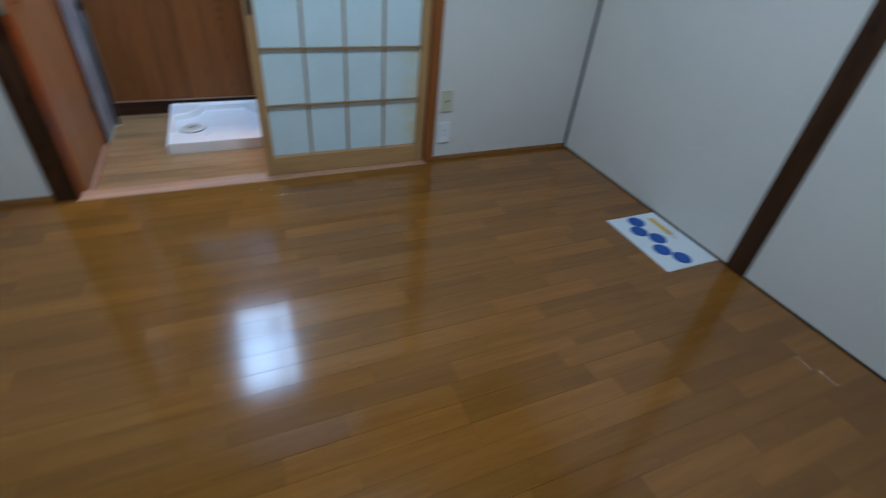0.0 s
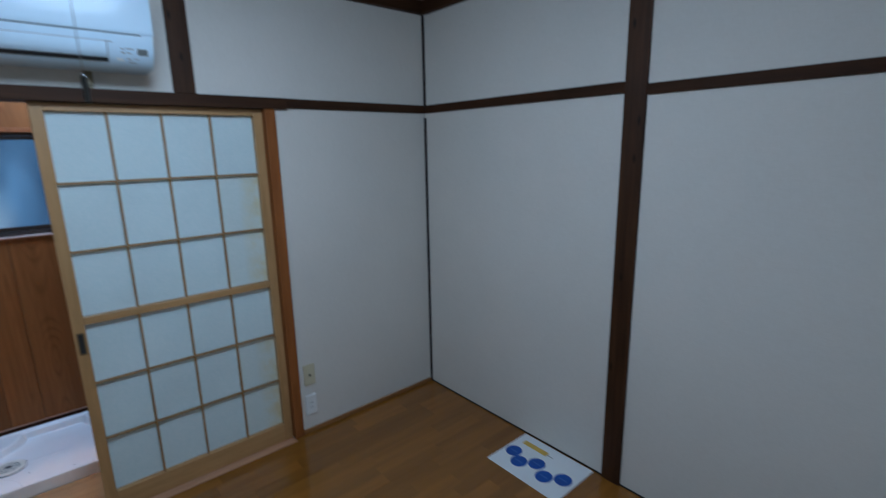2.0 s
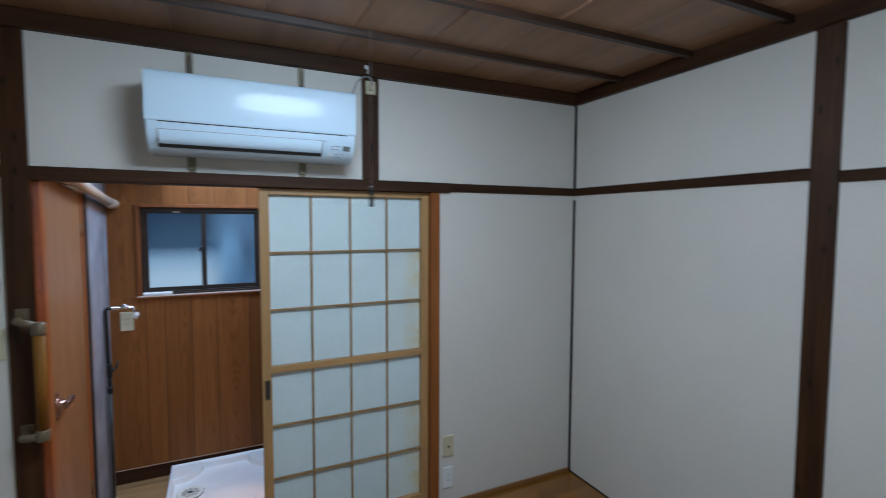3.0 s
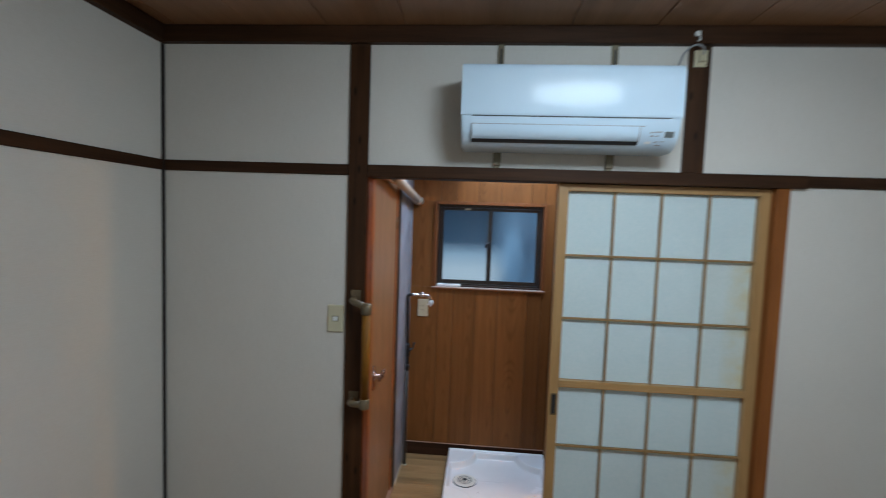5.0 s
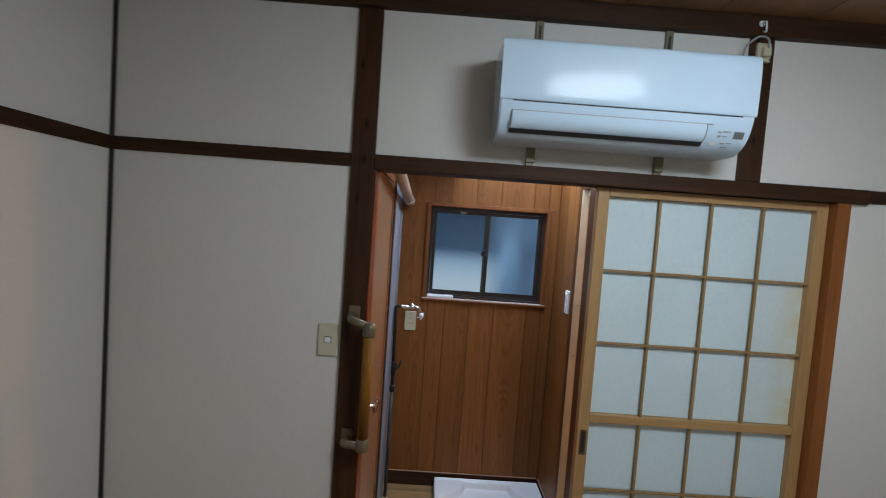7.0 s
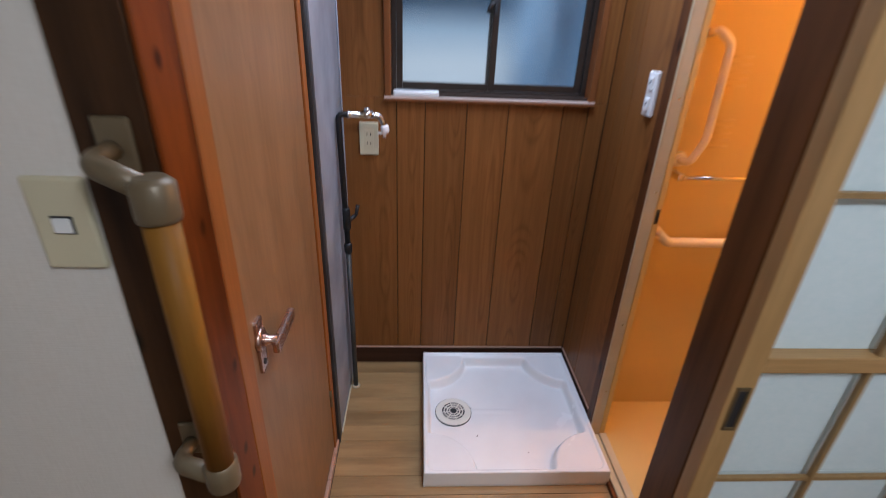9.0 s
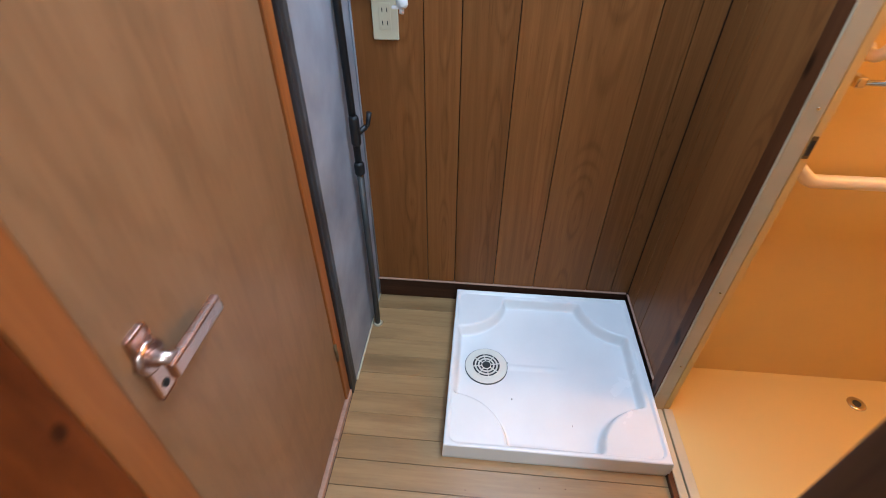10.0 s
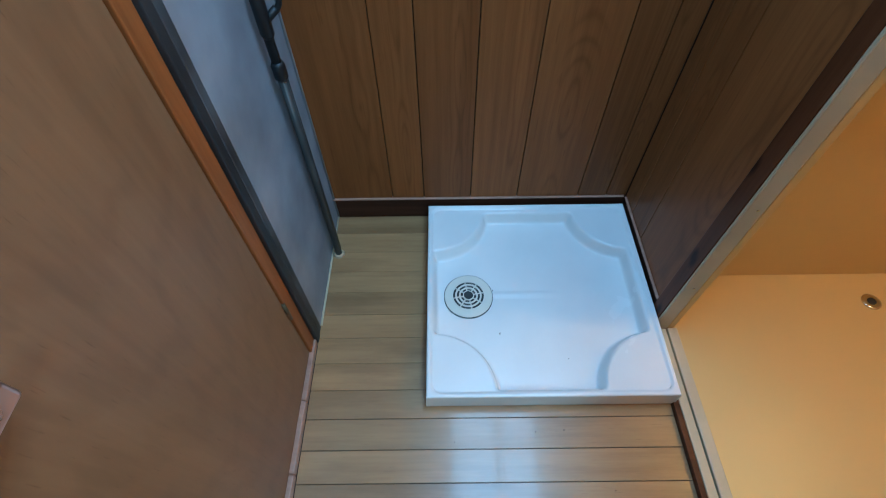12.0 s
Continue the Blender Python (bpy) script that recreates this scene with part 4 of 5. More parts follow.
def water_pipe():
    px, py = -0.470, 3.372
    w = thing("water_pipe", (px, py, WZ), "black lagged water pipe with a chrome washing machine tap", "water pipe")
    part("lower_pipe", T([(px, py, WZ), (px, py, 0.60)], 0.010, 14), PIPE_GREY, w, "bare grey lower pipe")
    part("lower_pipe", T([(px - 0.004, py + 0.024, WZ), (px - 0.004, py + 0.024, 0.56)], 0.008, 14), PIPE_GREY, w)
    part("floor_collar", T([(px, py, WZ), (px, py, WZ + 0.006)], [0.019, 0.014], 16), CAULK, w)
    part("lagging", T(bend([(px, py, 0.575), (px - 0.010, py + 0.010, 1.075), (px + 0.026, py + 0.014, 1.075)], 0.018), 0.0100, 16), BLACK, w, "black pipe lagging")
    part("lagging_joint", T([(px, py, 0.565), (px, py, 0.572), (px, py, 0.60), (px, py, 0.608)], [0.011, 0.0150, 0.0150, 0.011], 16), BLACK, w)
    tee = part("valve", join(T([(px, py, 0.66), (px, py, 0.668), (px, py, 0.74), (px, py, 0.748)], [0.0105, 0.0140, 0.0140, 0.0105], 16), T([(px, py, 0.69), (px + 0.028, py + 0.012, 0.712)], 0.008, 12)), BLACK, w, "black stop valve")
    part("valve_handle", T(bend([(px + 0.024, py + 0.010, 0.708), (px + 0.034, py + 0.014, 0.716), (px + 0.040, py + 0.018, 0.752)], 0.008), [0.006] * 8 + [0.0075], 12), BLACK, tee)
    tap = part("tap_body", join(T([(px + 0.022, py + 0.013, 1.075), (px + 0.028, py + 0.013, 1.075), (px + 0.030, py + 0.013, 1.075), (px + 0.080, py + 0.016, 1.076), (px + 0.104, py + 0.016, 1.076)], [0.013, 0.013, 0.009, 0.0145, 0.0135], 16)), CHROME, w, "chrome tap")
    part("tap_handle", T([(px + 0.085, py + 0.014, 1.085), (px + 0.085, py + 0.014, 1.095), (px + 0.085, py + 0.014, 1.099)], [0.012, 0.011, 0.006], 14), CHROME, tap)
    part("spout", T(bend([(px + 0.098, py + 0.016, 1.076), (px + 0.130, py + 0.022, 1.070), (px + 0.142, py + 0.024, 1.034)], 0.02), 0.0100, 14), CHROME, tap)
    part("nozzle", join(T([(px + 0.1405, py + 0.024, 1.040), (px + 0.1415, py + 0.024, 1.036), (px + 0.1440, py + 0.024, 1.018), (px + 0.1450, py + 0.024, 1.012)], [0.011, 0.0140, 0.0140, 0.009], 16), B(px + 0.118, px + 0.142, py + 0.018, py + 0.030, 1.010, 1.017, 0.002), T([(px + 0.142, py + 0.024, 1.013), (px + 0.141, py + 0.024, 1.000)], 0.006, 12)), WHITE_PLASTIC, tap, "white hose nozzle")
    return w


water_pipe()
duct = thing("drain_pipe", (-0.445, 3.0, 1.74), "cream plastic pipe under the washroom roof", "pipe")
part("pipe", T([(-0.445, 2.42, 1.808), (-0.445, 3.40, 1.706)], 0.026, 20), CREAM_PIPE, duct)
part("elbow", T(bend([(-0.445, 3.38, 1.708), (-0.445, 3.455, 1.700), (-0.445, WY + 0.004, 1.700)], 0.03), 0.0305, 20), CREAM_PIPE, duct)

# socket on the back wall
p = thing("wall_socket", (-0.396, WY, 0.963), "yellowed ivory double socket on the wood panelling", "wall socket")
part("plate", B(-0.431, -0.361, WY - 0.010, WY + 0.001, 0.903, 1.023, 0.003, 3), IVORY, p)
part("insert", B(-0.412, -0.380, WY - 0.0115, WY - 0.0095, 0.930, 0.996, 0.001), IVORY, p)
for dz in (0.947, 0.979):
    for dx in (-0.4025, -0.3895):
        part("slot", B(dx - 0.0012, dx + 0.0012, WY - 0.0121, WY - 0.0113, dz - 0.005, dz + 0.005), SLOT_DARK, p)


# ---- washroom window ----
def window():
    w = thing("window_1", ((VX0 + VX1) / 2, WY, VZ0), "bronze aluminium sliding window with frosted panes in a wooden surround", "window", "structure")
    fr = part("window_surround", join(B(VX0, VX0 + 0.022, WY - 0.014, WY + 0.075, VZ0, VZ1, 0.002), B(VX1 - 0.022, VX1, WY - 0.014, WY + 0.075, VZ0, VZ1, 0.002),
                                      B(VX0 + 0.0225, VX1 - 0.0225, WY - 0.014, WY + 0.075, VZ1 - 0.022, VZ1, 0.002)), RED_WOOD, w, "reddish wooden surround")
    sill = part("window_sill", B(VX0 - 0.002, VX1 + 0.002, WY - 0.0165, WY + 0.075, VZ0 + 0.0025, VZ0 + 0.010, 0.002), SILL_PALE, w, "pale wooden sill")
    part("sill_edge", B(VX0 - 0.004, VX1 + 0.004, WY - 0.018, WY + 0.004, VZ0 - 0.007, VZ0 + 0.0022, 0.002), RED_WOOD, sill, "reddish wooden edge")
    x0, x1, z0, z1 = VX0 + 0.0225, VX1 - 0.0225, VZ0 + 0.0105, VZ1 - 0.0225
    y0, y1 = WY + 0.040, WY + 0.074
    alu = part("window_frame", join(B(x0, x0 + 0.016, y0, y1, z0, z1, 0.001), B(x1 - 0.016, x1, y0, y1, z0, z1, 0.001), B(x0 + 0.0165, x1 - 0.0165, y0, y1, z0, z0 + 0.018, 0.001), B(x0 + 0.0165, x1 - 0.0165, y0, y1, z1 - 0.018, z1, 0.001)), BRONZE_ALU, w, "dark bronze aluminium frame")
    mid = (x0 + x1) / 2
    for a, b, yy in ((x0 + 0.017, mid + 0.016, y0 + 0.004), (mid - 0.016, x1 - 0.017, y0 + 0.018)):
        s = part("sash", join(B(a, a + 0.022, yy, yy + 0.012, z0 + 0.019, z1 - 0.019, 0.001), B(b - 0.022, b, yy, yy + 0.012, z0 + 0.019, z1 - 0.019, 0.001), B(a + 0.0225, b - 0.0225, yy, yy + 0.012, z0 + 0.019, z0 + 0.044, 0.001),
                              B(a + 0.0225, b - 0.0225, yy, yy + 0.012, z1 - 0.038, z1 - 0.019, 0.001)), BRONZE_ALU, w, "bronze sliding sash")
        g = part("pane", B(a + 0.020, b - 0.020, yy + 0.004, yy + 0.008, z0 + 0.042, z1 - 0.036), WINDOW_GLASS, s, "frosted glass pane")
        g.visible_shadow = False
    part("crescent_lock", join(B(mid - 0.005, mid + 0.009, y0 - 0.006, y0 + 0.005, 1.385, 1.435, 0.002), T([(mid - 0.004, y0 - 0.006, 1.425), (mid - 0.018, y0 - 0.010, 1.420), (mid - 0.026, y0 - 0.010, 1.395)], 0.007, 10)), SLOT_DARK, w, "dark crescent lock")
    part("sticker", B(-0.13, -0.09, y0 + 0.0025, y0 + 0.0042, z1 - 0.034, z1 - 0.022), IVORY, w, "small pale sticker")
    return w


window()
remote = thing("remote_control", (-0.225, WY + 0.004, VZ0 + 0.010), "slim white remote control lying on the window sill", "remote control")
part("case", B(-0.306, -0.142, WY - 0.014, WY + 0.022, VZ0 + 0.0102, VZ0 + 0.030, 0.006, 3), WHITE_PLASTIC, remote)
part("label_strip", B(-0.27, -0.19, WY - 0.008, WY + 0.010, VZ0 + 0.0298, VZ0 + 0.0306), INK_GREY, remote)
outside = solid("backdrop", B(-0.55, 0.65, WY + 0.15, WY + 0.17, 0.95, 1.86), OUTSIDE, "bluish daylight outside the frosted window", "backdrop", "structure")

# ---- washroom roof: translucent sheet on rafters ----
def roof_z(y):
    return SKY0 + (WY - y) * 0.26


def sloped(x0, x1, y0, y1, lift, depth):
    return extrude_profile([(y0, roof_z(y0) + lift), (y1, roof_z(y1) + lift), (y1, roof_z(y1) + lift + depth), (y0, roof_z(y0) + lift + depth)], "x", x0, x1)


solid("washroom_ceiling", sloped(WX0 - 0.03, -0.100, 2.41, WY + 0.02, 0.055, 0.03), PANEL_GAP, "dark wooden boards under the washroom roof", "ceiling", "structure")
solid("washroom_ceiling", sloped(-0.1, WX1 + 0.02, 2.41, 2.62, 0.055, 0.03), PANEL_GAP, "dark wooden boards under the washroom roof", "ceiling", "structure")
sheet = solid("roof_sheet", sloped(-0.0995, WX1 + 0.012, 2.6205, WY + 0.02, 0.062, 0.004), ROOF_SHEET, "white translucent plastic roof sheet lit by daylight", "roof sheet", "structure")
sheet.visible_shadow = False
for x in (-0.115, 0.225):
    solid("rafter", sloped(x - 0.022, x + 0.022, 2.41, WY - 0.002, 0.010, 0.044), ORANGE_WOOD, "brown wooden rafter", "rafter", "structure", "rafters")
solid("rafter", B(-0.0925, 0.2025, 3.265, 3.305, roof_z(3.285) + 0.015, roof_z(3.285) + 0.048), ORANGE_WOOD, "brown wooden cross batten", "batten", "structure")
solid("rafter", B(0.2475, WX1 - 0.001, 3.265, 3.305, roof_z(3.285) + 0.015, roof_z(3.285) + 0.048), ORANGE_WOOD, "brown wooden cross batten", "batten", "structure")
mid = (2.62 + WY) / 2
tilt = math.degrees(math.atan(0.26))
area_lamp("skylight_daylight", pose(0.195, mid, roof_z(mid) + 0.056, -tilt, 0, 0), 0.56, 0.90, SKYLIGHT_WATTS, (0.62, 0.80, 1.0))


# ---- washing machine pan ----
def washing_pan():
    x0, x1, y0, y1 = -0.177, 0.472, 2.872, 3.517
    z0, z1 = WZ, -0.017
    cx, cy, hw, hd = (x0 + x1) / 2, (y0 + y1) / 2, (x1 - x0) / 2, (y1 - y0) / 2
    p = thing("washing_machine_pan", (cx, cy, z0), "square white resin washing machine drain pan on the washroom floor", "drain pan")
    n = 160
    step = lambda v, a, b: (lambda t: t * t * (3 - 2 * t))(min(max((v - a) / (b - a), 0), 1))

    def height(u, v):
        du, dv = hw - abs(u), hd - abs(v)
        turn = 0.040
        rim = turn - math.hypot(turn - du, turn - dv) if max(du, dv) < turn else min(du, dv)
        inner = step(rim, 0.010, 0.0155) * 0.0065                  # lip round the rim, with rounded corners
        edge = step(min(du + (0.014 if u < 0 else 0), dv + (0.012 if v < 0 else 0)), 0.028, 0.046)
        r = math.hypot(du - 0.016, dv - 0.016)
        low = edge * step(r, 0.162, 0.182)
        groove = 0.004 * math.exp(-((v - (3.199 - cy)) / 0.005) ** 2) * step(u, -0.15, -0.13) * (1 - step(u, -0.02, 0.10))
        fall = 0.004 * (1 - min(math.hypot(u + 0.203, v + 0.002) / 0.6, 1))
        return z1 - inner - low * (0.038 + fall) + groove
    bm = bmesh.new()
    line = lambda h: [h * math.copysign(abs(k) ** 0.85, k) for k in [2 * i / n - 1 for i in range(n + 1)]]
    us, vs = line(hw - 0.002), line(hd - 0.002)
    grid = [[bm.verts.new((cx + u, cy + v, height(u, v))) for v in vs] for u in us]
    for i in range(n):
        for k in range(n):
            f = bm.faces.new((grid[i][k], grid[i + 1][k], grid[i + 1][k + 1], grid[i][k + 1]))
            f.smooth = True
    loop = [grid[i][0] for i in range(n + 1)] + [grid[n][k] for k in range(1, n + 1)] + [grid[i][n] for i in range(n - 1, -1, -1)] + [grid[0][k] for k in range(n - 1, 0, -1)]
    last = loop
    for grow, z in ((0.002, z1 - 0.003), (0.004, z0 + 0.012), (0.002, z0)):
        ring = []
        for v in loop:
            d = Vector((v.co.x - cx, v.co.y - cy))
            ring.append(bm.verts.new((cx + d.x * (1 + grow / hw), cy + d.y * (1 + grow / hd), z)))
        for k in range(len(loop)):
            bm.faces.new((last[k], last[(k + 1) % len(loop)], ring[(k + 1) % len(loop)], ring[k]))
        last = ring
    part("tray", bm, PAN_WHITE, p)
    for u in (-hw + 0.016, hw - 0.016):
        part("screw_cap", T([(cx + u, cy - hd + 0.017, z1 - 0.004), (cx + u, cy - hd + 0.017, z1 - 0.0015)], [0.008, 0.0065], 16), PAN_WHITE, p)
    dx, dy, dz = -0.055, 3.192, z1 - 0.0445
    drain = part("drain_flange", T([(dx, dy, dz - 0.004), (dx, dy, dz + 0.0035), (dx, dy, dz + 0.005)], [0.072, 0.072, 0.069], 44), CREAM, p, "round cream drain flange")
    part("drain_hollow", T([(dx, dy, dz + 0.0045), (dx, dy, dz + 0.0056)], 0.0470, 36), PIPE_GREY, drain)
    part("flange_gap", T([(dx, dy, dz - 0.004), (dx, dy, dz + 0.0022)], 0.0735, 44), PIPE_GREY, drain)
    for r0, r1 in ((0.0460, 0.0500), (0.0345, 0.0398), (0.0232, 0.0285)):
        bm = bmesh.new()
        m = 48
        v = [[bm.verts.new((dx + r * math.cos(2 * math.pi * k / m), dy + r * math.sin(2 * math.pi * k / m), z)) for k in range(m)] for r, z in ((r0, dz + 0.0052), (r0, dz + 0.0072), (r1, dz + 0.0072), (r1, dz + 0.0052))]
        for q in range(4):
            for k in range(m):
                bm.faces.new((v[q][k], v[q][(k + 1) % m], v[(q + 1) % 4][(k + 1) % m], v[(q + 1) % 4][k]))
        part("grille_ring", bm, CREAM, drain)
    for k in range(8):
        a = 2 * math.pi * k / 8 + 0.2
        c, s = math.cos(a), math.sin(a)
        part("grille_spoke", T([(dx + 0.016 * c, dy + 0.016 * s, dz + 0.0062), (dx + 0.0475 * c, dy + 0.0475 * s, dz + 0.0062)], 0.0021, 6), CREAM, drain)
    part("grille_hub", T([(dx, dy, dz + 0.005), (dx, dy, dz + 0.0075), (dx, dy, dz + 0.0078)], [0.0170, 0.0170, 0.0150], 24), CREAM, drain)
    part("hub_hole", T([(dx, dy, dz + 0.0077), (dx, dy, dz + 0.0082)], 0.0138, 20), PIPE_GREY, drain)
    return p


washing_pan()

rngd = random.Random(3)
dust = bmesh.new()
for k in range(9):
    on_pan = k < 3
    u, v = (rngd.uniform(-0.10, 0.40), rngd.uniform(2.96, 3.42)) if on_pan else (rngd.uniform(-0.45, 0.42), rngd.uniform(2.5, 2.85))
    z, e = (-0.0575 if on_pan else WZ + 0.0005), rngd.uniform(0.0006, 0.0012)
    box(dust, u - e, u + e * rngd.uniform(0.5, 2), v - e, v + e, z - 0.004 if on_pan else z - 0.001, z + e)
solid("dust_specks", dust, DARK_BASE, "small dark specks of dust on pan and floor", "dust", "stuff")

# switch beside the bathroom door
sw = thing("bathroom_switch", (WX1, 3.20, 1.195), "narrow white double switch on the wood panelling", "light switch")
part("plate", B(WX1 - 0.012, WX1 + 0.001, 3.172, 3.228, 1.132, 1.258, 0.004, 3), WHITE_PLASTIC, sw)
for z in (1.165, 1.225):
    rocker = part("rocker", B(WX1 - 0.017, WX1 - 0.011, 3.188, 3.212, z - 0.018, z + 0.018, 0.003, 3), WHITE_PLASTIC, sw)
    part("indicator", B(WX1 - 0.0178, WX1 - 0.0165, 3.196, 3.204, z - 0.002, z + 0.006, 0.0005), SLOT_DARK, rocker, "small dark indicator")

# ---- bathroom ----
solid("wall_bathroom_north", B(BX0 - 0.003, BX1, BYN, BYN + 0.08, -0.25, 2.15), BATH_WALL, "ivory moulded bathroom wall", "wall", "structure")
solid("wall_bathroom_east", B(BX1, BX1 + 0.08, 2.40, BYN + 0.08, -0.25, 2.15), BATH_WALL, "ivory moulded bathroom wall", "wall", "structure")
solid("wall_bathroom_south", B(BX0 - 0.003, BX1, 2.42, 2.50, -0.25, 2.15), BATH_WALL, "ivory moulded bathroom wall", "wall", "structure")
solid("wall_bathroom_west", join(B(0.5315, BX0 + 0.002, BY1 + 0.001, BYN, -0.25, 2.15), B(0.5315, BX0 + 0.002, 2.5005, BY1, 1.807, 2.15)), BATH_WALL, "ivory moulded bathroom wall", "wall", "structure")
solid("bathroom_ceiling", B(BX0 - 0.003, BX1 + 0.08, 2.42, BYN + 0.08, 2.151, 2.2), BATH_WALL, "ivory bathroom ceiling", "ceiling", "structure")
solid("bathroom_floor", join(B(0.5390, BX1, 2.5005, BYN - 0.0005, -0.2, -0.083), B(BX0 + 0.0025, 0.5389, BY1 - 0.016, BYN - 0.0005, -0.2, -0.083)), BATH_FLOOR, "ivory moulded bathroom floor", "floor", "structure")
dr = thing("floor_drain", (1.157, 3.169, -0.083), "small round chrome drain cover in the bathroom floor", "floor drain")
part("cover", T([(1.157, 3.169, -0.084), (1.157, 3.169, -0.080), (1.157, 3.169, -0.079)], [0.027, 0.027, 0.022], 24), CHROME, dr)
part("centre", T([(1.157, 3.169, -0.0795), (1.157, 3.169, -0.0775)], 0.012, 18), PIPE_GREY, dr)
BYB = 3.215
bar1 = thing("grab_bar", (0.85, BYN, 0.735), "white horizontal grab bar on the bathroom wall", "grab bar", group="bathroom grab bars")
part("bar", T(bend([(0.625, BYN, 0.735), (0.628, BYB, 0.727), (0.655, BYB, 0.705), (1.34, BYB, 0.705), (1.37, BYB, 0.705), (1.375, BYN, 0.705)], 0.012), 0.0165, 18), GRAB_WHITE, bar1)
part("flange", T([(1.375, BYN, 0.705), (1.375, BYN - 0.012, 0.705)], [0.03, 0.026], 20), GRAB_WHITE, bar1)
bar2 = thing("grab_bar", (0.65, BYN, 0.98), "white upright bow-shaped grab bar on the bathroom wall", "grab bar", group="bathroom grab bars")
part("bar", T(bend([(0.642, BYN, 1.365), (0.642, BYB, 1.372), (0.684, BYB, 1.340), (0.690, BYB, 1.06), (0.655, BYB, 0.985), (0.648, BYN, 0.985)], 0.022), 0.0125, 16), GRAB_WHITE, bar2)
part("flange", T([(0.648, BYN, 0.985), (0.648, BYN - 0.015, 0.985)], [0.026, 0.022], 18), GRAB_WHITE, bar2)
tr = thing("towel_rail", (0.85, BYN, 0.945), "thin chrome towel rail on the bathroom wall", "towel rail")
part("rail", T([(0.622, 3.19, 0.945), (1.05, 3.19, 0.945)], 0.006, 14), CHROME, tr)
for xx in (0.624, 1.048):
    part("rail_bracket", B(xx - 0.010, xx + 0.010, 3.182, BYN, 0.935, 0.957, 0.004), CHROME, tr)
for z0 in (1.030, 1.218):
    for k in range(5):
        solid("wall_rib", T([(0.735, BYN, z0 + 0.021 * k), (0.800, BYN, z0 + 0.021 * k)], 0.0022, 8), BATH_WALL, "short raised rib moulded in the ivory bathroom wall", "wall rib", "structure", "moulded wall ribs")
LB = Vector((1.640, 2.985, 1.740))
bulb = thing("bathroom_lamp", (BX1, LB.y, LB.z), "warm glowing globe lamp on the bathroom wall", "wall lamp")
part("lamp_base", T([(BX1 - 0.001, LB.y, LB.z), (BX1 - 0.030, LB.y, LB.z)], 0.055, 24), WHITE_PLASTIC, bulb)
steps = [math.pi * k / 10 for k in range(11)]
part("globe", T([(LB.x - 0.08 * math.cos(math.pi - a), LB.y, LB.z) for a in steps], [max(0.08 * math.sin(a), 0.004) for a in steps], 24), BULB, bulb, "glowing warm glass globe")

# ---- floors, piece by piece ----
PLANKS = {}


def plank_mesh(name, length, width, depth, cut, material):
    """A strip with a fine chamfer round its top; alike strips share one mesh."""
    key = (name, round(length, 4), round(width, 4))
    if key not in PLANKS:
        h, w = length / 2, width / 2
        rings = [[(-h, -w, -depth), (h, -w, -depth), (h, w, -depth), (-h, w, -depth)], [(-h, -w, -cut), (h, -w, -cut), (h, w, -cut), (-h, w, -cut)],
                 [(-h + cut, -w + cut, 0), (h - cut, -w + cut, 0), (h - cut, w - cut, 0), (-h + cut, w - cut, 0)]]
        faces = [(8, 9, 10, 11)] + [(r * 4 + k, r * 4 + (k + 1) % 4, r * 4 + 4 + (k + 1) % 4, r * 4 + 4 + k) for r in (0, 1) for k in range(4)]
        me = bpy.data.meshes.new(name)
        me.from_pydata([v for r in rings for v in r], [], faces)
        me.materials.append(material)
        PLANKS[key] = me
    return PLANKS[key]


uneven = random.Random(21)


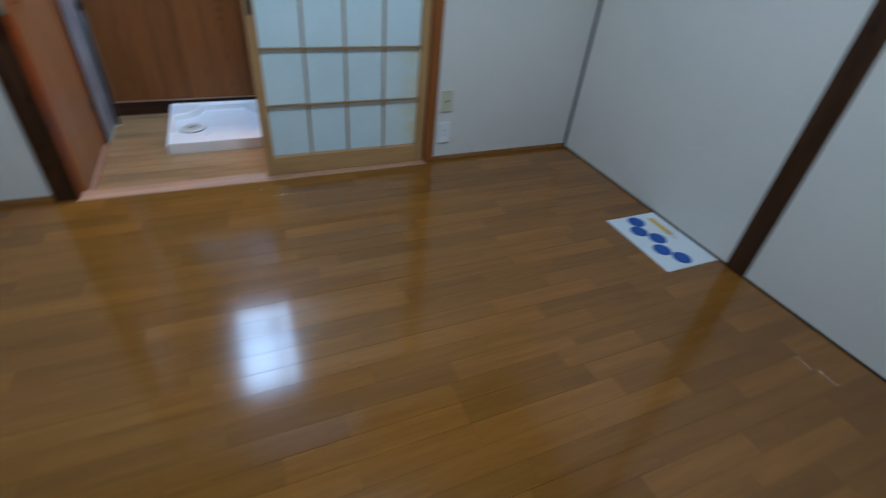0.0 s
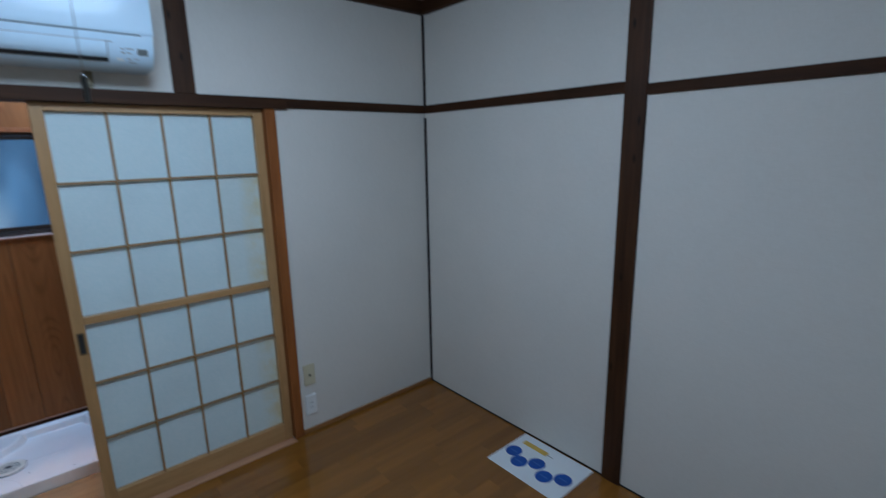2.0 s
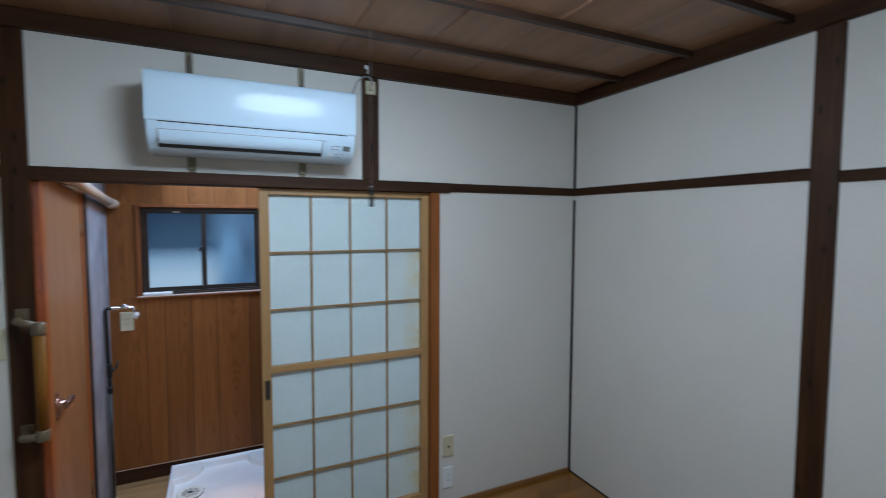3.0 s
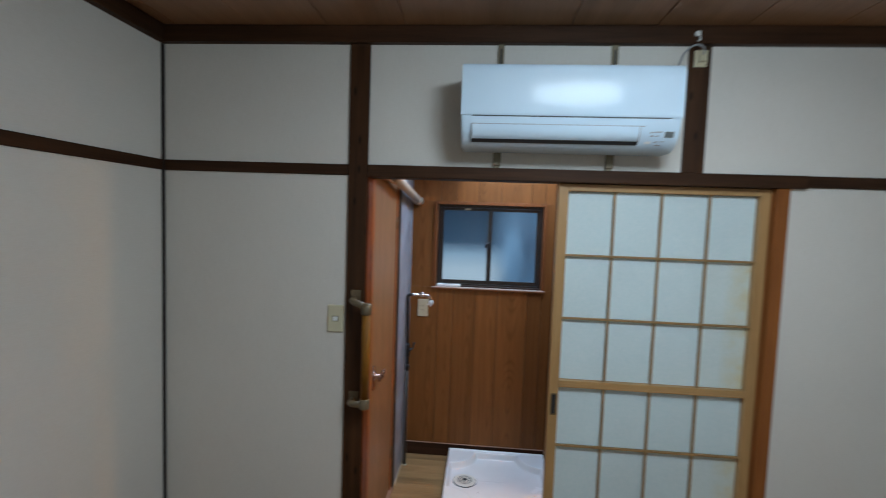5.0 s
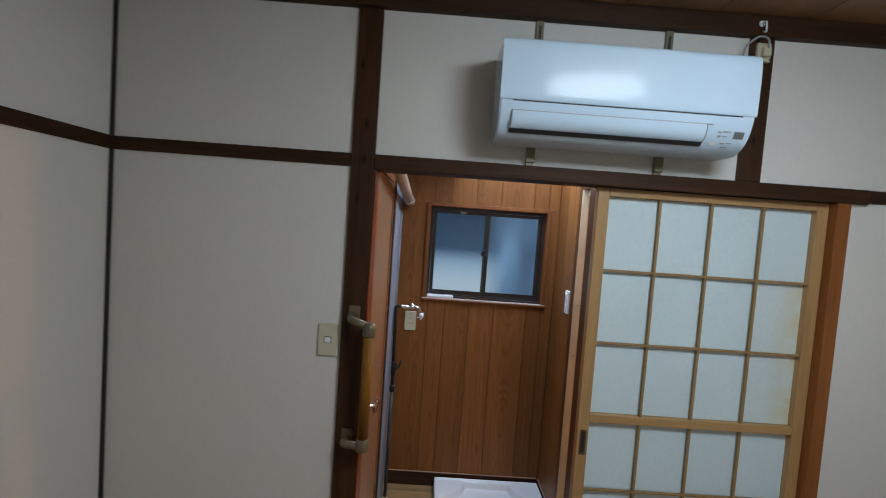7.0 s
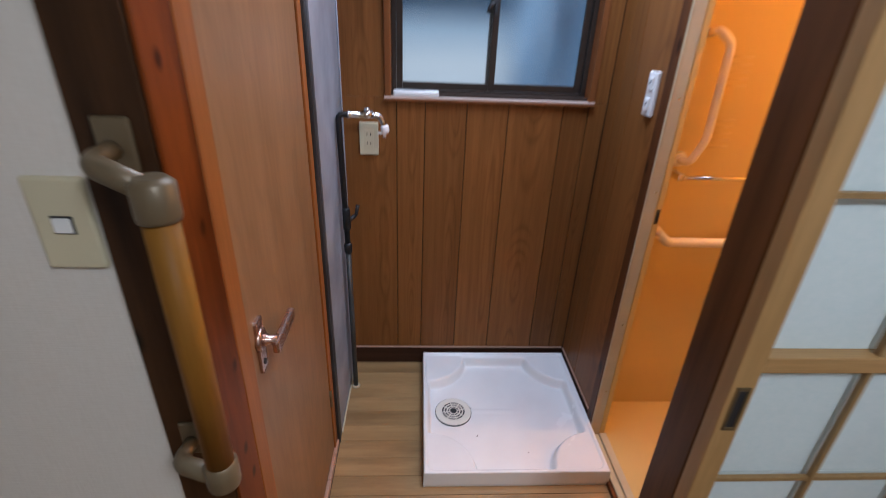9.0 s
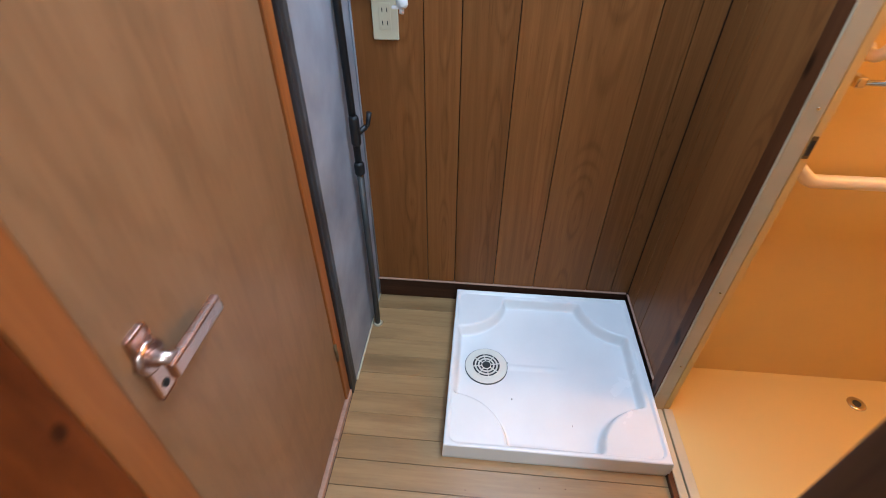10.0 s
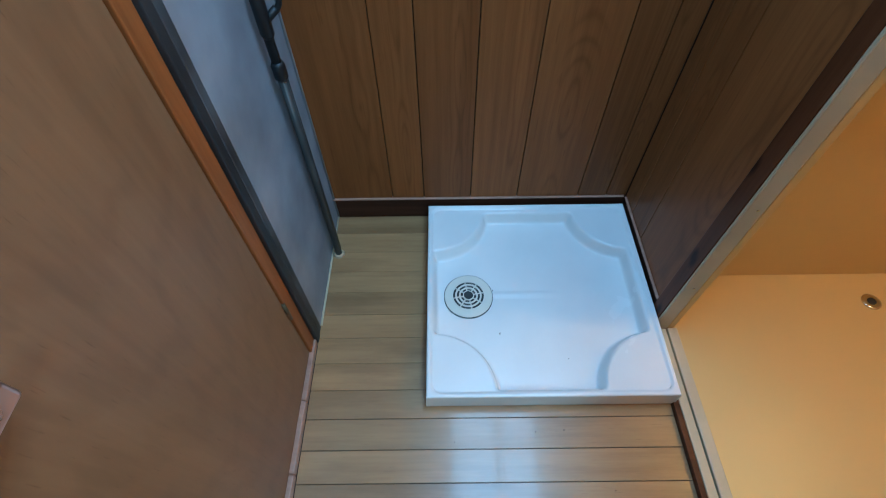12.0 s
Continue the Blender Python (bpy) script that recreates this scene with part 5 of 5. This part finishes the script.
def lay(parent, name, x0, x1, y0, y1, z, depth, gap, cut, material):
    ob = new(name, plank_mesh(name, round(x1 - x0 - 0.0002, 4), y1 - y0 - gap, depth, cut, material))
    ob.parent = parent
    ob.location = ((x0 + x1) / 2, (y0 + y1) / 2, z)
    ob.rotation_euler = (uneven.uniform(-0.0035, 0.0035), 0, 0)


floor = solid("floor", join(B(XW - 0.1, XE + 0.1, YS - 0.1, 2.2865, -0.2, -0.008), B(SP0 + 0.001, XE, 2.2865, YN, -0.2, -0.008), B(XW, PW1 - 0.001, 2.2865, YN, -0.2, -0.008)), FLOOR_BASE, "glossy brown varnished wooden strip floor", "floor", "structure")
rng = random.Random(7)
y1, row = 2.2865, 0
while y1 > YS:
    y0 = max(y1 - 0.0757, YS - 0.01)
    x = XW - rng.choice((0.0, 0.12, 0.22, 0.31))
    while x < XE:
        n = rng.choice((0.34, 0.40, 0.46, 0.52))
        lay(floor, "floor_strip", max(x, XW), min(x + n, XE), y0, y1, 0.0 if row % 4 else -0.0002, 0.007, 0.0003 if row % 4 else 0.0008, 0.0002, PLANK)
        x += n
    y1, row = y0, row + 1
for x0, x1, y1 in ((XW, PW0 - 0.001, YN - 0.001), (PW0, PW1, YN - 0.0135), (SP0 + 0.0002, SP1, YN - 0.0165), (SP1 + 0.001, XE - 0.001, YN - 0.001)):
    lay(floor, "floor_strip", x0, x1, 2.2866, y1, 0.0, 0.007, 0.0003, 0.0002, PLANK)
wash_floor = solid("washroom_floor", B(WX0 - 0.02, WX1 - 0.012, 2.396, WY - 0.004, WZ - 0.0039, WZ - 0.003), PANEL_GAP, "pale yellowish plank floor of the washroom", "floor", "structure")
y1, row = 3.454, 0
lay(wash_floor, "floor_plank", WX0 + 0.0125, WX1 - 0.012, y1, WY - 0.005, WZ, 0.003, 0.0014, 0.0005, WASH_PLANK)
while y1 > 2.397:
    y0 = max(y1 - 0.0767, 2.397)
    joint = 0.0018 if row >= 7 else 0.0012 if row in (4, 6) else 0.0005
    lay(wash_floor, "floor_plank", WX0 + 0.0125, WX1 - 0.012, y0, y1, WZ, 0.003, joint, 0.0004, WASH_PLANK)
    y1, row = y0, row + 1
